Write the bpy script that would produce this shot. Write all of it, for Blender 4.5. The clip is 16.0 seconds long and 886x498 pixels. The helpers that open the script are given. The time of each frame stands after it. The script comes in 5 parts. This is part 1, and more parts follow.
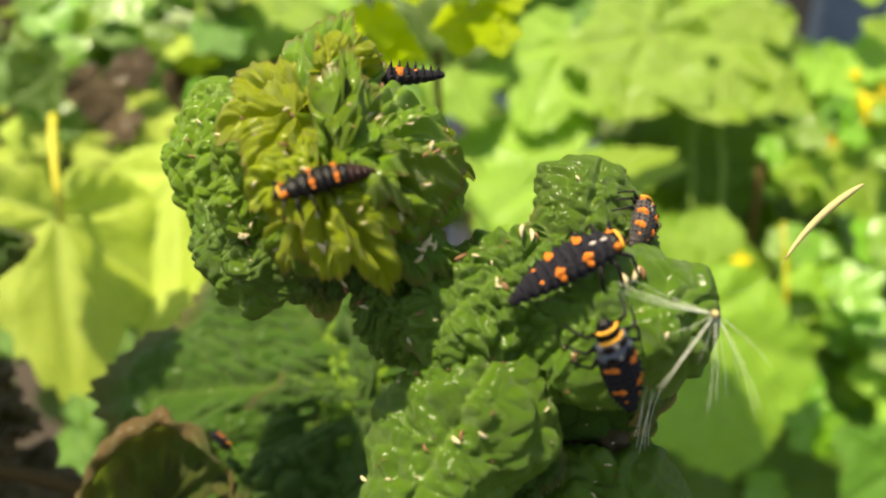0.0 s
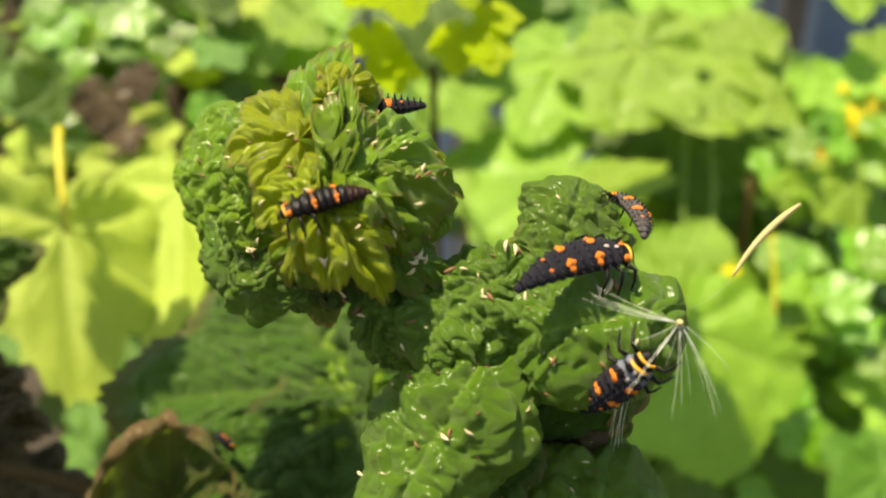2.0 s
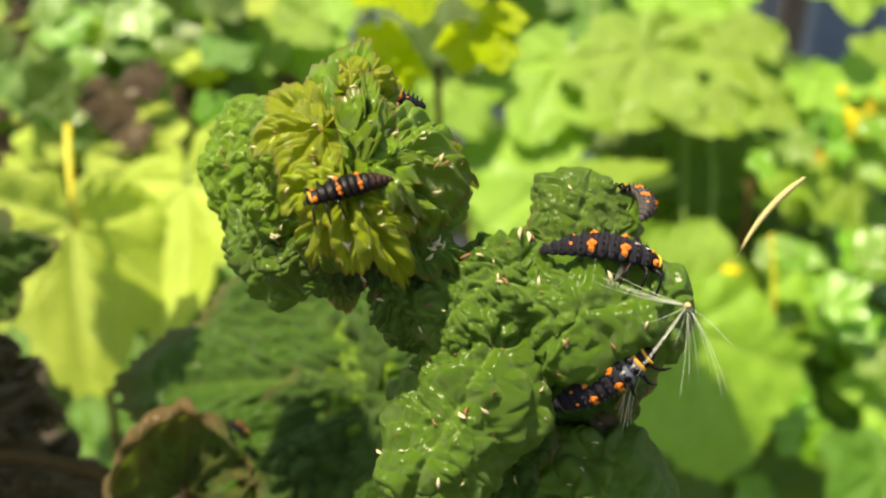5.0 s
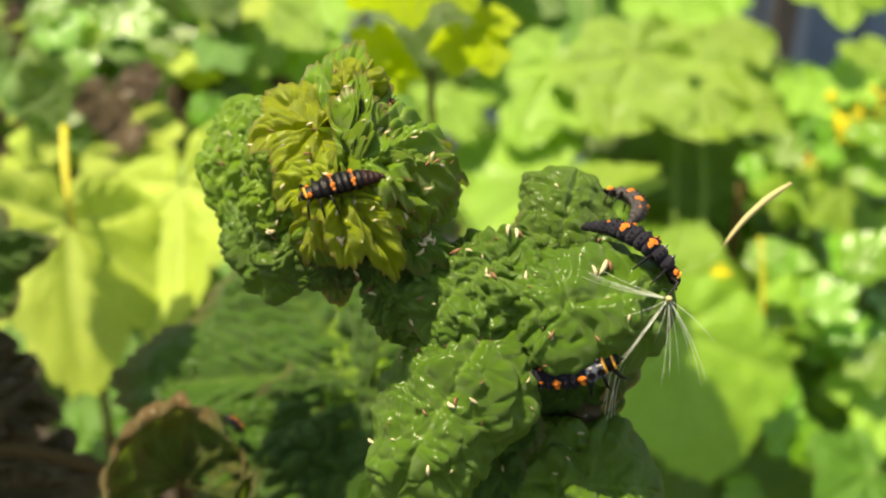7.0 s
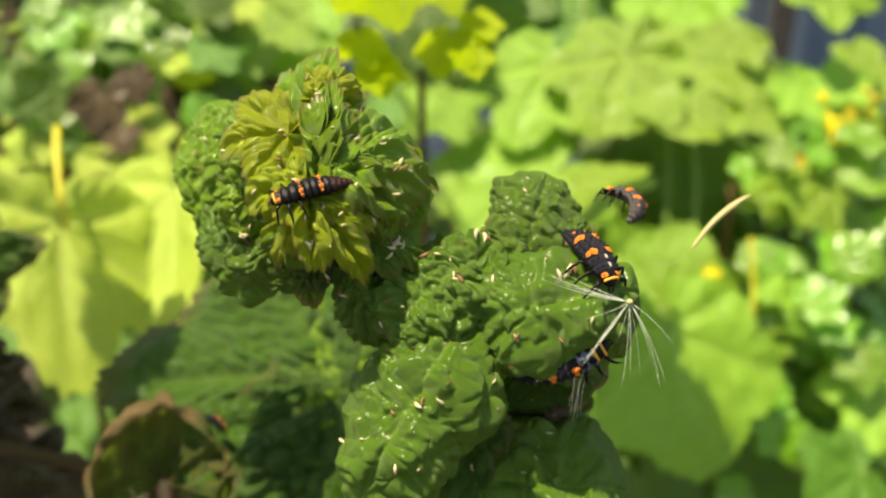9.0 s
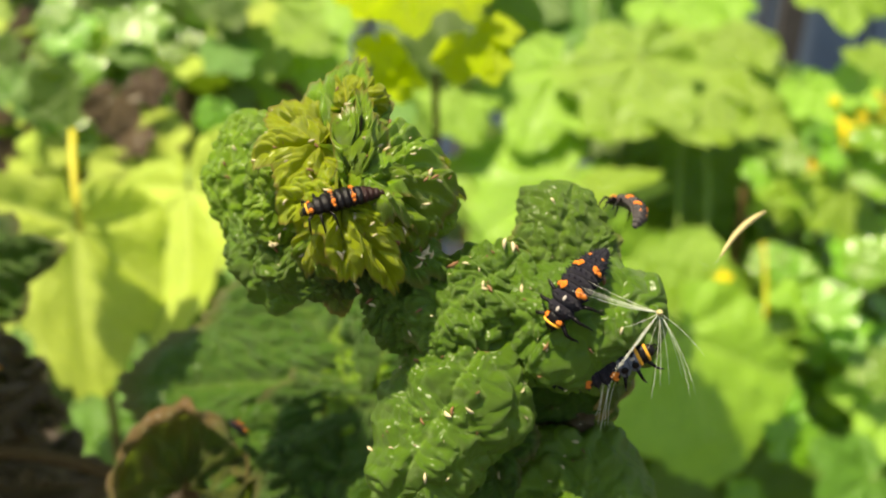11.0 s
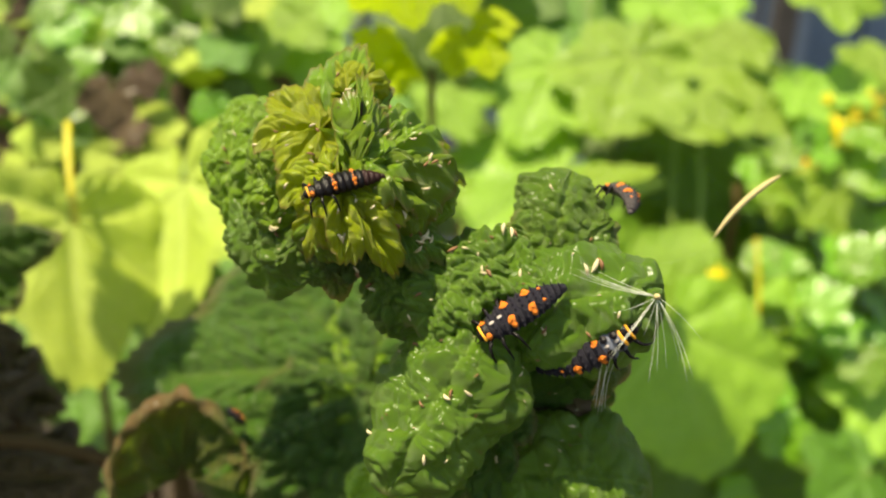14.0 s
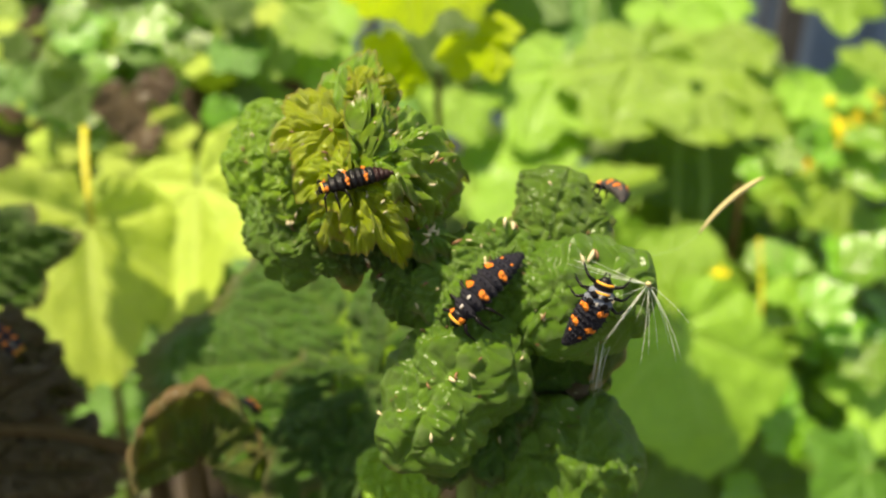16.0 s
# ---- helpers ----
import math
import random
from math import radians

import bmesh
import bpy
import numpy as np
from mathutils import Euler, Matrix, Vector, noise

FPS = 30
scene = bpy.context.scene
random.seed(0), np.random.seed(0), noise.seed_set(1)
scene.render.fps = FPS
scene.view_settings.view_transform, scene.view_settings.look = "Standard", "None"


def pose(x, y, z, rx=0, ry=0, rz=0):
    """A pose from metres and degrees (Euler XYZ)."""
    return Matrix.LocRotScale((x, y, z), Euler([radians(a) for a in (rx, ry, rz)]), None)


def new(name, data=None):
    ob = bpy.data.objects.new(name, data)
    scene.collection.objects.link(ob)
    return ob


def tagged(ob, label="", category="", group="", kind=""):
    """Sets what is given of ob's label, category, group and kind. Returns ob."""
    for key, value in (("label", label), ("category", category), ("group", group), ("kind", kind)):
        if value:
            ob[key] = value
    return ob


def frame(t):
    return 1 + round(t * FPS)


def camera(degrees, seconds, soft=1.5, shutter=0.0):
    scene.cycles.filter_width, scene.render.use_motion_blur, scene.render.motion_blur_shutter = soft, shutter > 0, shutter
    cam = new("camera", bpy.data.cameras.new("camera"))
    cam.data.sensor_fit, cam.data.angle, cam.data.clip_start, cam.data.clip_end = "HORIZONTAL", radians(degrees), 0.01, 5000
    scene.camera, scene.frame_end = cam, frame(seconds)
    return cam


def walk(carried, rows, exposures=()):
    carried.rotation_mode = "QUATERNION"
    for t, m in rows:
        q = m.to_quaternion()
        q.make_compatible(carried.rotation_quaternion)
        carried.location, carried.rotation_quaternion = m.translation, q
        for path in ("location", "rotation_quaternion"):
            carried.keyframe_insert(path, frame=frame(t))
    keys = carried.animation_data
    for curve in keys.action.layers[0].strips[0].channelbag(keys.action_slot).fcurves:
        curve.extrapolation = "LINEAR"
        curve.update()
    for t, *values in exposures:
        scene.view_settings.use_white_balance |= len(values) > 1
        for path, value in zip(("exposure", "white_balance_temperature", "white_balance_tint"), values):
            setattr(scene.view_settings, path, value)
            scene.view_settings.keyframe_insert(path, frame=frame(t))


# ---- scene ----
cam = camera(52.1, 16.0, soft=2.0)
MM = 0.001
# the first camera's frame: x right, y ahead, z up, in millimetres; it looks down on the bush
BASE = pose(0, 0, 0.62, -25.0, 0, 0) @ Matrix.Scale(MM, 4)
ROWS = [
    (0, 0.09, 0.06, -0.13, 0.26, 0.26, -0.18),
    (0.5, -0.02, -1.35, -0.08, 0.21, 0.41, -0.26),
    (1, 0.37, -3.36, -0.71, 0.24, 0.47, -0.22),
    (1.5, -0.23, -5.99, -0.69, 0.36, 0.48, -0.25),
    (2, 0.70, -6.02, 0.22, 0.12, 0.82, -0.33),
    (2.5, -0.31, -5.85, 0.69, 0.06, 0.87, -0.34),
    (3, 1.13, -5.40, 0.03, 0.09, 0.54, -0.30),
    (3.5, 0.36, -5.29, 0.16, 0.13, 0.54, -0.31),
    (4, -0.48, -6.35, 0.06, 0.09, 0.67, -0.45),
    (6.5, -0.95, -11.29, -2.14, -0.22, 1.18, -0.66),
    (7, -0.56, -11.48, -1.89, -0.41, 1.21, -0.70),
    (7.5, 0.18, -12.02, -1.85, -0.14, 1.22, -0.67),
    (8, 0.58, -13.08, -2.25, -0.01, 1.16, -0.62),
    (8.5, 2.20, -13.07, -1.85, -0.42, 1.15, -0.75),
    (11, 0.14, -13.64, -0.78, -0.02, 1.22, -0.94),
    (11.5, -0.91, -13.44, -1.03, -0.06, 1.23, -1.04),
    (12, -0.51, -14.65, -1.31, -0.13, 1.43, -0.99),
    (12.5, -0.14, -14.92, -0.56, -0.17, 1.51, -1.04),
    (13, 0.05, -15.36, -2.36, -0.36, 1.09, -1.16),
    (13.5, -0.52, -14.79, -2.70, -0.17, 1.02, -1.02),
    (14, -0.39, -14.22, -2.05, -0.46, 1.15, -1.20),
    (14.5, -0.60, -14.69, -2.25, -0.26, 1.15, -1.11),
    (15, -0.85, -16.29, -1.97, -0.13, 1.34, -1.14),
    (15.5, 0.66, -18.10, -3.95, -0.09, 1.18, -1.01),
    (16, -0.20, -19.66, -3.26, 0.03, 1.39, -1.03),
]
walk(cam, [(t, pose(0, 0, 0.62, -25.0, 0, 0) @ pose(x * MM, y * MM, z * MM, 90 + pitch, roll, yaw)) for t, x, y, z, yaw, pitch, roll in ROWS], ((0, 1.19, 8500, 1), (16, 1.19, 8500, 1)))
cam.data.dof.use_dof = True
cam.data.dof.focus_distance = 0.0755
cam.data.dof.aperture_fstop = 26.0

from mathutils.bvhtree import BVHTree

# ---------- light ----------
SUN_WAY = Vector((0.30, 0.46, -0.835))  # the way sunlight goes, in the first camera's frame
sun_way = (BASE.to_3x3() @ SUN_WAY).normalized()
sun = new("sun", bpy.data.lights.new("sun", "SUN"))
sun.data.energy, sun.data.angle, sun.data.color = 4.3, radians(0.8), (1.0, 0.95, 0.86)
sun.matrix_world = Matrix.Translation((0, -2, 3)) @ sun_way.to_track_quat("-Z", "Y").to_matrix().to_4x4()
world = bpy.data.worlds.new("sky")
scene.world = world
world.use_nodes = True
sky = world.node_tree.nodes.new("ShaderNodeTexSky")
sky.sky_type, sky.sun_disc = "NISHITA", False
sky.sun_elevation = math.asin(-sun_way.z)
sky.sun_rotation = math.atan2(-sun_way.x, -sun_way.y)
world.node_tree.nodes["Background"].inputs["Strength"].default_value = 0.11
world.node_tree.links.new(sky.outputs["Color"], world.node_tree.nodes["Background"].inputs["Color"])


# ---------- materials ----------
def nodes_of(name):
    m = bpy.data.materials.new(name)
    m.use_nodes = True
    t = m.node_tree
    t.nodes.clear()
    return m, t, t.nodes.new("ShaderNodeOutputMaterial")


def plain(name, colour, rough=0.6, spread=0.25, scale=400.0, bump=0.2, metal=0.0, coat=0.0, sheen=0.5):
    """A simple surface with grain at two scales, in object space (metres)."""
    m, t, out = nodes_of(name)
    b = t.nodes.new("ShaderNodeBsdfPrincipled")
    co = t.nodes.new("ShaderNodeTexCoord")
    n1, n2 = t.nodes.new("ShaderNodeTexNoise"), t.nodes.new("ShaderNodeTexNoise")
    n1.inputs["Scale"].default_value, n2.inputs["Scale"].default_value = scale, scale * 7
    n1.inputs["Detail"].default_value = 4
    mix = t.nodes.new("ShaderNodeMixRGB")
    mix.inputs[1].default_value = (*[c * (1 - spread) for c in colour], 1)
    mix.inputs[2].default_value = (*[min(1, c * (1 + spread)) for c in colour], 1)
    bp = t.nodes.new("ShaderNodeBump")
    bp.inputs["Strength"].default_value, bp.inputs["Distance"].default_value = bump, 0.0003
    for n in (n1, n2):
        t.links.new(co.outputs["Object"], n.inputs["Vector"])
    t.links.new(n1.outputs["Fac"], mix.inputs[0])
    t.links.new(mix.outputs[0], b.inputs["Base Color"])
    t.links.new(n2.outputs["Fac"], bp.inputs["Height"])
    t.links.new(bp.outputs[0], b.inputs["Normal"])
    b.inputs["Roughness"].default_value, b.inputs["Metallic"].default_value = rough, metal
    b.inputs["Coat Weight"].default_value, b.inputs["Specular IOR Level"].default_value = coat, sheen
    t.links.new(b.outputs[0], out.inputs[0])
    return m


def leafy(name, low, high, vein, rough=0.38, through_light=0.3, glow=(0.3, 0.45, 0.03), rim=None, scale=160.0, vary=0.25, relief=0.5, coat=0.15, rust=0.0, veining=0.65, rim_from=0.86, swell=0.00025):
    """Leaf tissue: two greens, pale veins from the mesh, fine net relief, light passing through, and a browned rim where given."""
    m, t, out = nodes_of(name)
    N, L = t.nodes.new, t.links.new
    co, at = N("ShaderNodeTexCoord"), N("ShaderNodeAttribute")
    at.attribute_name = "vein"
    n1 = N("ShaderNodeTexNoise")
    n1.inputs["Scale"].default_value, n1.inputs["Detail"].default_value = scale, 5
    L(co.outputs["Object"], n1.inputs["Vector"])
    ramp = N("ShaderNodeValToRGB")
    ramp.color_ramp.elements[0].position, ramp.color_ramp.elements[1].position = 0.36, 0.66
    ramp.color_ramp.elements[0].color, ramp.color_ramp.elements[1].color = (*low, 1), (*high, 1)
    L(n1.outputs["Fac"], ramp.inputs[0])
    mv = N("ShaderNodeMixRGB")
    mv.inputs[2].default_value = (*vein, 1)
    half = N("ShaderNodeMath")
    half.operation, half.inputs[1].default_value = "MULTIPLY", veining
    L(at.outputs["Fac"], half.inputs[0])
    L(half.outputs[0], mv.inputs[0])
    L(ramp.outputs[0], mv.inputs[1])
    colour = mv.outputs[0]
    if rust:
        n3 = N("ShaderNodeTexNoise")
        n3.inputs["Scale"].default_value = scale * 2.2
        L(co.outputs["Object"], n3.inputs["Vector"])
        r3 = N("ShaderNodeValToRGB")
        r3.color_ramp.elements[0].position, r3.color_ramp.elements[1].position = 0.66 - rust * 0.1, 0.74 - rust * 0.1
        L(n3.outputs["Fac"], r3.inputs[0])
        m3 = N("ShaderNodeMixRGB")
        m3.inputs[2].default_value = (0.14, 0.055, 0.02, 1)
        L(r3.outputs[0], m3.inputs[0])
        L(colour, m3.inputs[1])
        colour = m3.outputs[0]
    if rim:
        ar = N("ShaderNodeAttribute")
        ar.attribute_name = "edge"
        rr = N("ShaderNodeValToRGB")
        rr.color_ramp.elements[0].position, rr.color_ramp.elements[1].position = rim_from, 0.99
        L(ar.outputs["Fac"], rr.inputs[0])
        mr = N("ShaderNodeMixRGB")
        mr.inputs[2].default_value = (*rim, 1)
        L(rr.outputs[0], mr.inputs[0])
        L(colour, mr.inputs[1])
        colour = mr.outputs[0]
    info, hsv = N("ShaderNodeObjectInfo"), N("ShaderNodeHueSaturation")
    mr2 = N("ShaderNodeMapRange")
    mr2.inputs[3].default_value, mr2.inputs[4].default_value = 1 - vary, 1 + vary
    mr3 = N("ShaderNodeMapRange")
    mr3.inputs[3].default_value, mr3.inputs[4].default_value = 0.5 - vary * 0.06, 0.5 + vary * 0.05
    L(info.outputs["Random"], mr2.inputs[0])
    L(info.outputs["Random"], mr3.inputs[0])
    L(mr2.outputs[0], hsv.inputs["Value"])
    L(mr3.outputs[0], hsv.inputs["Hue"])
    L(colour, hsv.inputs["Color"])
    nets = []
    for k, top in ((3.6, 0.16), (10.0, 0.25)):
        warp = N("ShaderNodeTexNoise")
        warp.inputs["Scale"].default_value = scale * k * 0.5
        L(co.outputs["Object"], warp.inputs["Vector"])
        bent = N("ShaderNodeVectorMath")
        bent.operation, bent.inputs[2].default_value = "MULTIPLY_ADD", (0, 0, 0)
        bent.inputs[1].default_value = (0.5 / (scale * k),) * 3
        L(warp.outputs["Color"], bent.inputs[0])
        L(co.outputs["Object"], bent.inputs[2])
        net = N("ShaderNodeTexVoronoi")
        net.feature, net.inputs["Scale"].default_value = "DISTANCE_TO_EDGE", scale * k
        L(bent.outputs[0], net.inputs["Vector"])
        nr = N("ShaderNodeMapRange")
        nr.inputs[2].default_value = top
        L(net.outputs["Distance"], nr.inputs[0])
        nets.append(nr)
    pale = N("ShaderNodeMixRGB")
    pale.inputs[2].default_value = (*vein, 1)
    thin = N("ShaderNodeMapRange")
    thin.inputs[1].default_value, thin.inputs[2].default_value, thin.inputs[3].default_value, thin.inputs[4].default_value = 0.0, 0.5, veining * 0.55, 0.0
    L(nets[0].outputs[0], thin.inputs[0])
    L(thin.outputs[0], pale.inputs[0])
    L(hsv.outputs[0], pale.inputs[1])
    both = N("ShaderNodeMath")
    both.operation, both.inputs[1].default_value = "MULTIPLY_ADD", 0.4
    L(nets[1].outputs[0], both.inputs[0])
    L(nets[0].outputs[0], both.inputs[2])
    bp = N("ShaderNodeBump")
    bp.inputs["Strength"].default_value, bp.inputs["Distance"].default_value = relief, swell
    L(both.outputs[0], bp.inputs["Height"])
    b, tl, mx = N("ShaderNodeBsdfPrincipled"), N("ShaderNodeBsdfTranslucent"), N("ShaderNodeMixShader")
    L(pale.outputs[0], b.inputs["Base Color"])
    b.inputs["Roughness"].default_value = rough
    b.inputs["Coat Weight"].default_value, b.inputs["Coat Roughness"].default_value = coat, 0.25
    L(bp.outputs[0], b.inputs["Normal"])
    tm = N("ShaderNodeMixRGB")
    tm.inputs[0].default_value, tm.inputs[2].default_value = 0.6, (*glow, 1)
    L(hsv.outputs[0], tm.inputs[1])
    L(tm.outputs[0], tl.inputs["Color"])
    mx.inputs[0].default_value = through_light
    L(b.outputs[0], mx.inputs[1])
    L(tl.outputs[0], mx.inputs[2])
    L(mx.outputs[0], out.inputs[0])
    return m


BLISTERED = leafy("blistered_leaf", (0.046, 0.112, 0.004), (0.122, 0.235, 0.008), (0.19, 0.32, 0.04), rough=0.38, rust=0.35, rim=(0.16, 0.15, 0.03), scale=220, vary=0.12, through_light=0.25, coat=0.25, relief=0.6, swell=0.00014)
YOUNG = leafy("young_leaf", (0.16, 0.25, 0.003), (0.45, 0.5, 0.005), (0.54, 0.58, 0.03), rough=0.36, rust=0.4, rim=(0.24, 0.17, 0.02), rim_from=0.96, scale=300, vary=0.16, through_light=0.35, glow=(0.6, 0.66, 0.006), coat=0.3, relief=0.6, swell=0.00014)
MIDDLE = leafy("light_green_leaf", (0.085, 0.185, 0.005), (0.24, 0.4, 0.008), (0.3, 0.45, 0.035), rough=0.32, rust=0.4, rim=(0.2, 0.15, 0.02), rim_from=0.95, scale=280, vary=0.16, through_light=0.3, coat=0.35, relief=0.6, swell=0.00014)
# darker copy of the blistered leaf; its shade is put into the green
SHADY = leafy("shade_dark_blistered_leaf", (0.021, 0.066, 0.003), (0.058, 0.143, 0.005), (0.1, 0.17, 0.022), rough=0.46, rust=0.5, rim=(0.1, 0.08, 0.02), scale=120, vary=0.15, through_light=0.2, glow=(0.2, 0.35, 0.01), relief=0.6, coat=0.06)
BROWNED = leafy("browned_leaf", (0.05, 0.085, 0.01), (0.12, 0.17, 0.018), (0.2, 0.22, 0.05), rough=0.45, rust=0.5, rim=(0.3, 0.17, 0.06), scale=120, vary=0.1, rim_from=0.84)
HOODED = leafy("hooded_brown_leaf", (0.045, 0.075, 0.01), (0.13, 0.17, 0.02), (0.2, 0.2, 0.05), rough=0.5, rust=0.5, rim=(0.24, 0.13, 0.05), scale=120, vary=0.1, rim_from=0.55, relief=0.7)
# dark brown of withered leaves, also used for shaded hollows in the main shoot
DEAD = leafy("withered_leaf_and_shade", (0.04, 0.026, 0.007), (0.1, 0.064, 0.015), (0.09, 0.06, 0.015), rough=0.7, rust=0.6, rim=(0.07, 0.038, 0.012), scale=120, vary=0.1, through_light=0.05)
# brown of the dry tangle, darkened to carry the bush hollow's shade
DEAD_BROWN = leafy("dry_brown_leaf_and_shade", (0.03, 0.018, 0.008), (0.09, 0.05, 0.016), (0.13, 0.075, 0.025), rough=0.7, scale=60, vary=0.2, through_light=0.15, glow=(0.3, 0.12, 0.03))
FRESH = leafy("currant_leaf", (0.15, 0.295, 0.018), (0.315, 0.515, 0.042), (0.42, 0.58, 0.12), rough=0.42, scale=45, vary=0.24, through_light=0.42, relief=0.35, glow=(0.38, 0.6, 0.025), coat=0.12, veining=0.4)
GLOSSY = leafy("glossy_small_leaf", (0.12, 0.28, 0.016), (0.23, 0.45, 0.032), (0.34, 0.5, 0.09), rough=0.2, scale=70, vary=0.3, through_light=0.4, relief=0.3, glow=(0.33, 0.58, 0.02), coat=0.8, veining=0.3)
# darker copy of the currant leaf; the shade of gaps is in its colour
DEEP = leafy("shade_dark_currant_leaf", (0.04, 0.1, 0.006), (0.095, 0.2, 0.01), (0.15, 0.26, 0.03), rough=0.45, scale=45, vary=0.35, through_light=0.3, relief=0.3, coat=0.05, veining=0.35)
# paler copy of the currant leaf, with full sun put into the colour
SUNNY = leafy("sunlit_pale_currant_leaf", (0.33, 0.45, 0.05), (0.5, 0.61, 0.085), (0.56, 0.65, 0.16), rough=0.5, scale=45, vary=0.12, through_light=0.4, relief=0.35, glow=(0.54, 0.7, 0.08), coat=0.0, veining=0.5)
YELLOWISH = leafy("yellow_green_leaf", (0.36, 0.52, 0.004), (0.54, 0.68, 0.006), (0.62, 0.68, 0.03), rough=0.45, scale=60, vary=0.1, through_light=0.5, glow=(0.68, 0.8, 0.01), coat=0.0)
STALK = plain("green_stalk", (0.16, 0.24, 0.04), 0.5, 0.3, 300, 0.3)
YELLOW_STALK = plain("yellow_stalk", (0.5, 0.43, 0.02), 0.5, 0.2, 200, 0.2)
BARK = plain("brown_cane_bark", (0.07, 0.042, 0.013), 0.85, 0.5, 250, 0.6, sheen=0.2)
SOIL = plain("dark_soil", (0.035, 0.024, 0.015), 0.95, 0.6, 40, 0.8)
WEATHERED = plain("dark_weathered_post", (0.055, 0.045, 0.04), 0.8, 0.4, 60, 0.4)
SLATE = plain("weathered_grey_blue_board", (0.125, 0.165, 0.235), 0.8, 0.25, 30, 0.4)
CHITIN = plain("slate_black_skin", (0.0135, 0.0115, 0.0185), 0.55, 0.5, 900, 0.5, sheen=0.22)
GREYSKIN = plain("slate_grey_skin", (0.13, 0.14, 0.18), 0.5, 0.35, 900, 0.4)
SHELL = plain("glossy_black_shell", (0.005, 0.003, 0.003), 0.3, 0.4, 900, 0.2, sheen=0.2)
ORANGE = plain("orange_spot", (0.74, 0.18, 0.01), 0.5, 0.4, 1600, 0.5)
AMBER = plain("amber_band", (0.8, 0.36, 0.03), 0.45, 0.2, 900, 0.3)
DUSKY = plain("dusky_grey_brown_skin", (0.06, 0.047, 0.045), 0.5, 0.4, 900, 0.4)
REDDISH = plain("dark_red_brown_skin", (0.02, 0.005, 0.004), 0.34, 0.4, 900, 0.3, sheen=0.2)
PALE = plain("pale_grey_mark", (0.42, 0.36, 0.32), 0.6, 0.2, 900, 0.3)
HUSK = plain("papery_shed_skin", (0.55, 0.45, 0.27), 0.5, 0.25, 900, 0.3)
RUSTY = plain("brown_shed_skin", (0.2, 0.09, 0.035), 0.5, 0.3, 900, 0.3)
SILK = plain("white_silky_hair", (0.62, 0.62, 0.52), 0.3, 0.1, 900, 0.0)
STRAW = plain("dry_straw", (0.45, 0.36, 0.16), 0.5, 0.3, 500, 0.3)
PETAL = plain("yellow_petal", (0.8, 0.6, 0.02), 0.5, 0.2, 200, 0.2)
PETAL2 = plain("orange_petal", (0.8, 0.35, 0.02), 0.5, 0.2, 200, 0.2)


# ---------- helpers ----------
def mesh_of(name, verts, faces, material, smooth=True):
    me = bpy.data.meshes.new(name)
    me.from_pydata([tuple(v) for v in verts], [], [tuple(f) for f in faces])
    me.materials.append(material)
    if smooth:
        me.polygons.foreach_set("use_smooth", [True] * len(me.polygons))
    me.update()
    return me


def part(name, me, parent, label=""):
    ob = new(name, me)
    ob.parent = parent
    return tagged(ob, label=label)


def thing(name, at=(0, 0, 0), label="", category="", group="", kind=""):
    """An Empty at a place of the first camera's frame (mm); its parts are in millimetres."""
    ob = new(name)
    ob.empty_display_size = 0.005
    ob.matrix_world = BASE @ Matrix.Translation(at)
    return tagged(ob, label, category, group, kind)


def tube(points, radii, sides=8):
    """A round tapering tube through points."""
    points = [Vector(p) for p in points]
    verts, faces = [], []
    for i, p in enumerate(points):
        way = (points[min(i + 1, len(points) - 1)] - points[max(i - 1, 0)]).normalized()
        a = way.orthogonal().normalized() if i == 0 else (a - way * a.dot(way)).normalized()
        b = way.cross(a)
        r = radii[i] if hasattr(radii, "__len__") else radii
        verts += [p + (a * math.cos(2 * math.pi * k / sides) + b * math.sin(2 * math.pi * k / sides)) * r for k in range(sides)]
    for i in range(len(points) - 1):
        for k in range(sides):
            faces.append((i * sides + k, i * sides + (k + 1) % sides, (i + 1) * sides + (k + 1) % sides, (i + 1) * sides + k))
    faces.append(tuple(range(sides))[::-1])
    faces.append(tuple((len(points) - 1) * sides + k for k in range(sides)))
    return verts, faces


def arc(a, b, c, n=10):
    """A quadratic curve from a by way of b to c."""
    a, b, c = Vector(a), Vector(b), Vector(c)
    return [a * (1 - s) ** 2 + b * 2 * s * (1 - s) + c * s * s for s in [i / n for i in range(n + 1)]]


LOBES = np.radians([-108, -54, 0, 54, 108])
REACH = np.array([0.55, 0.84, 1.0, 0.84, 0.55])


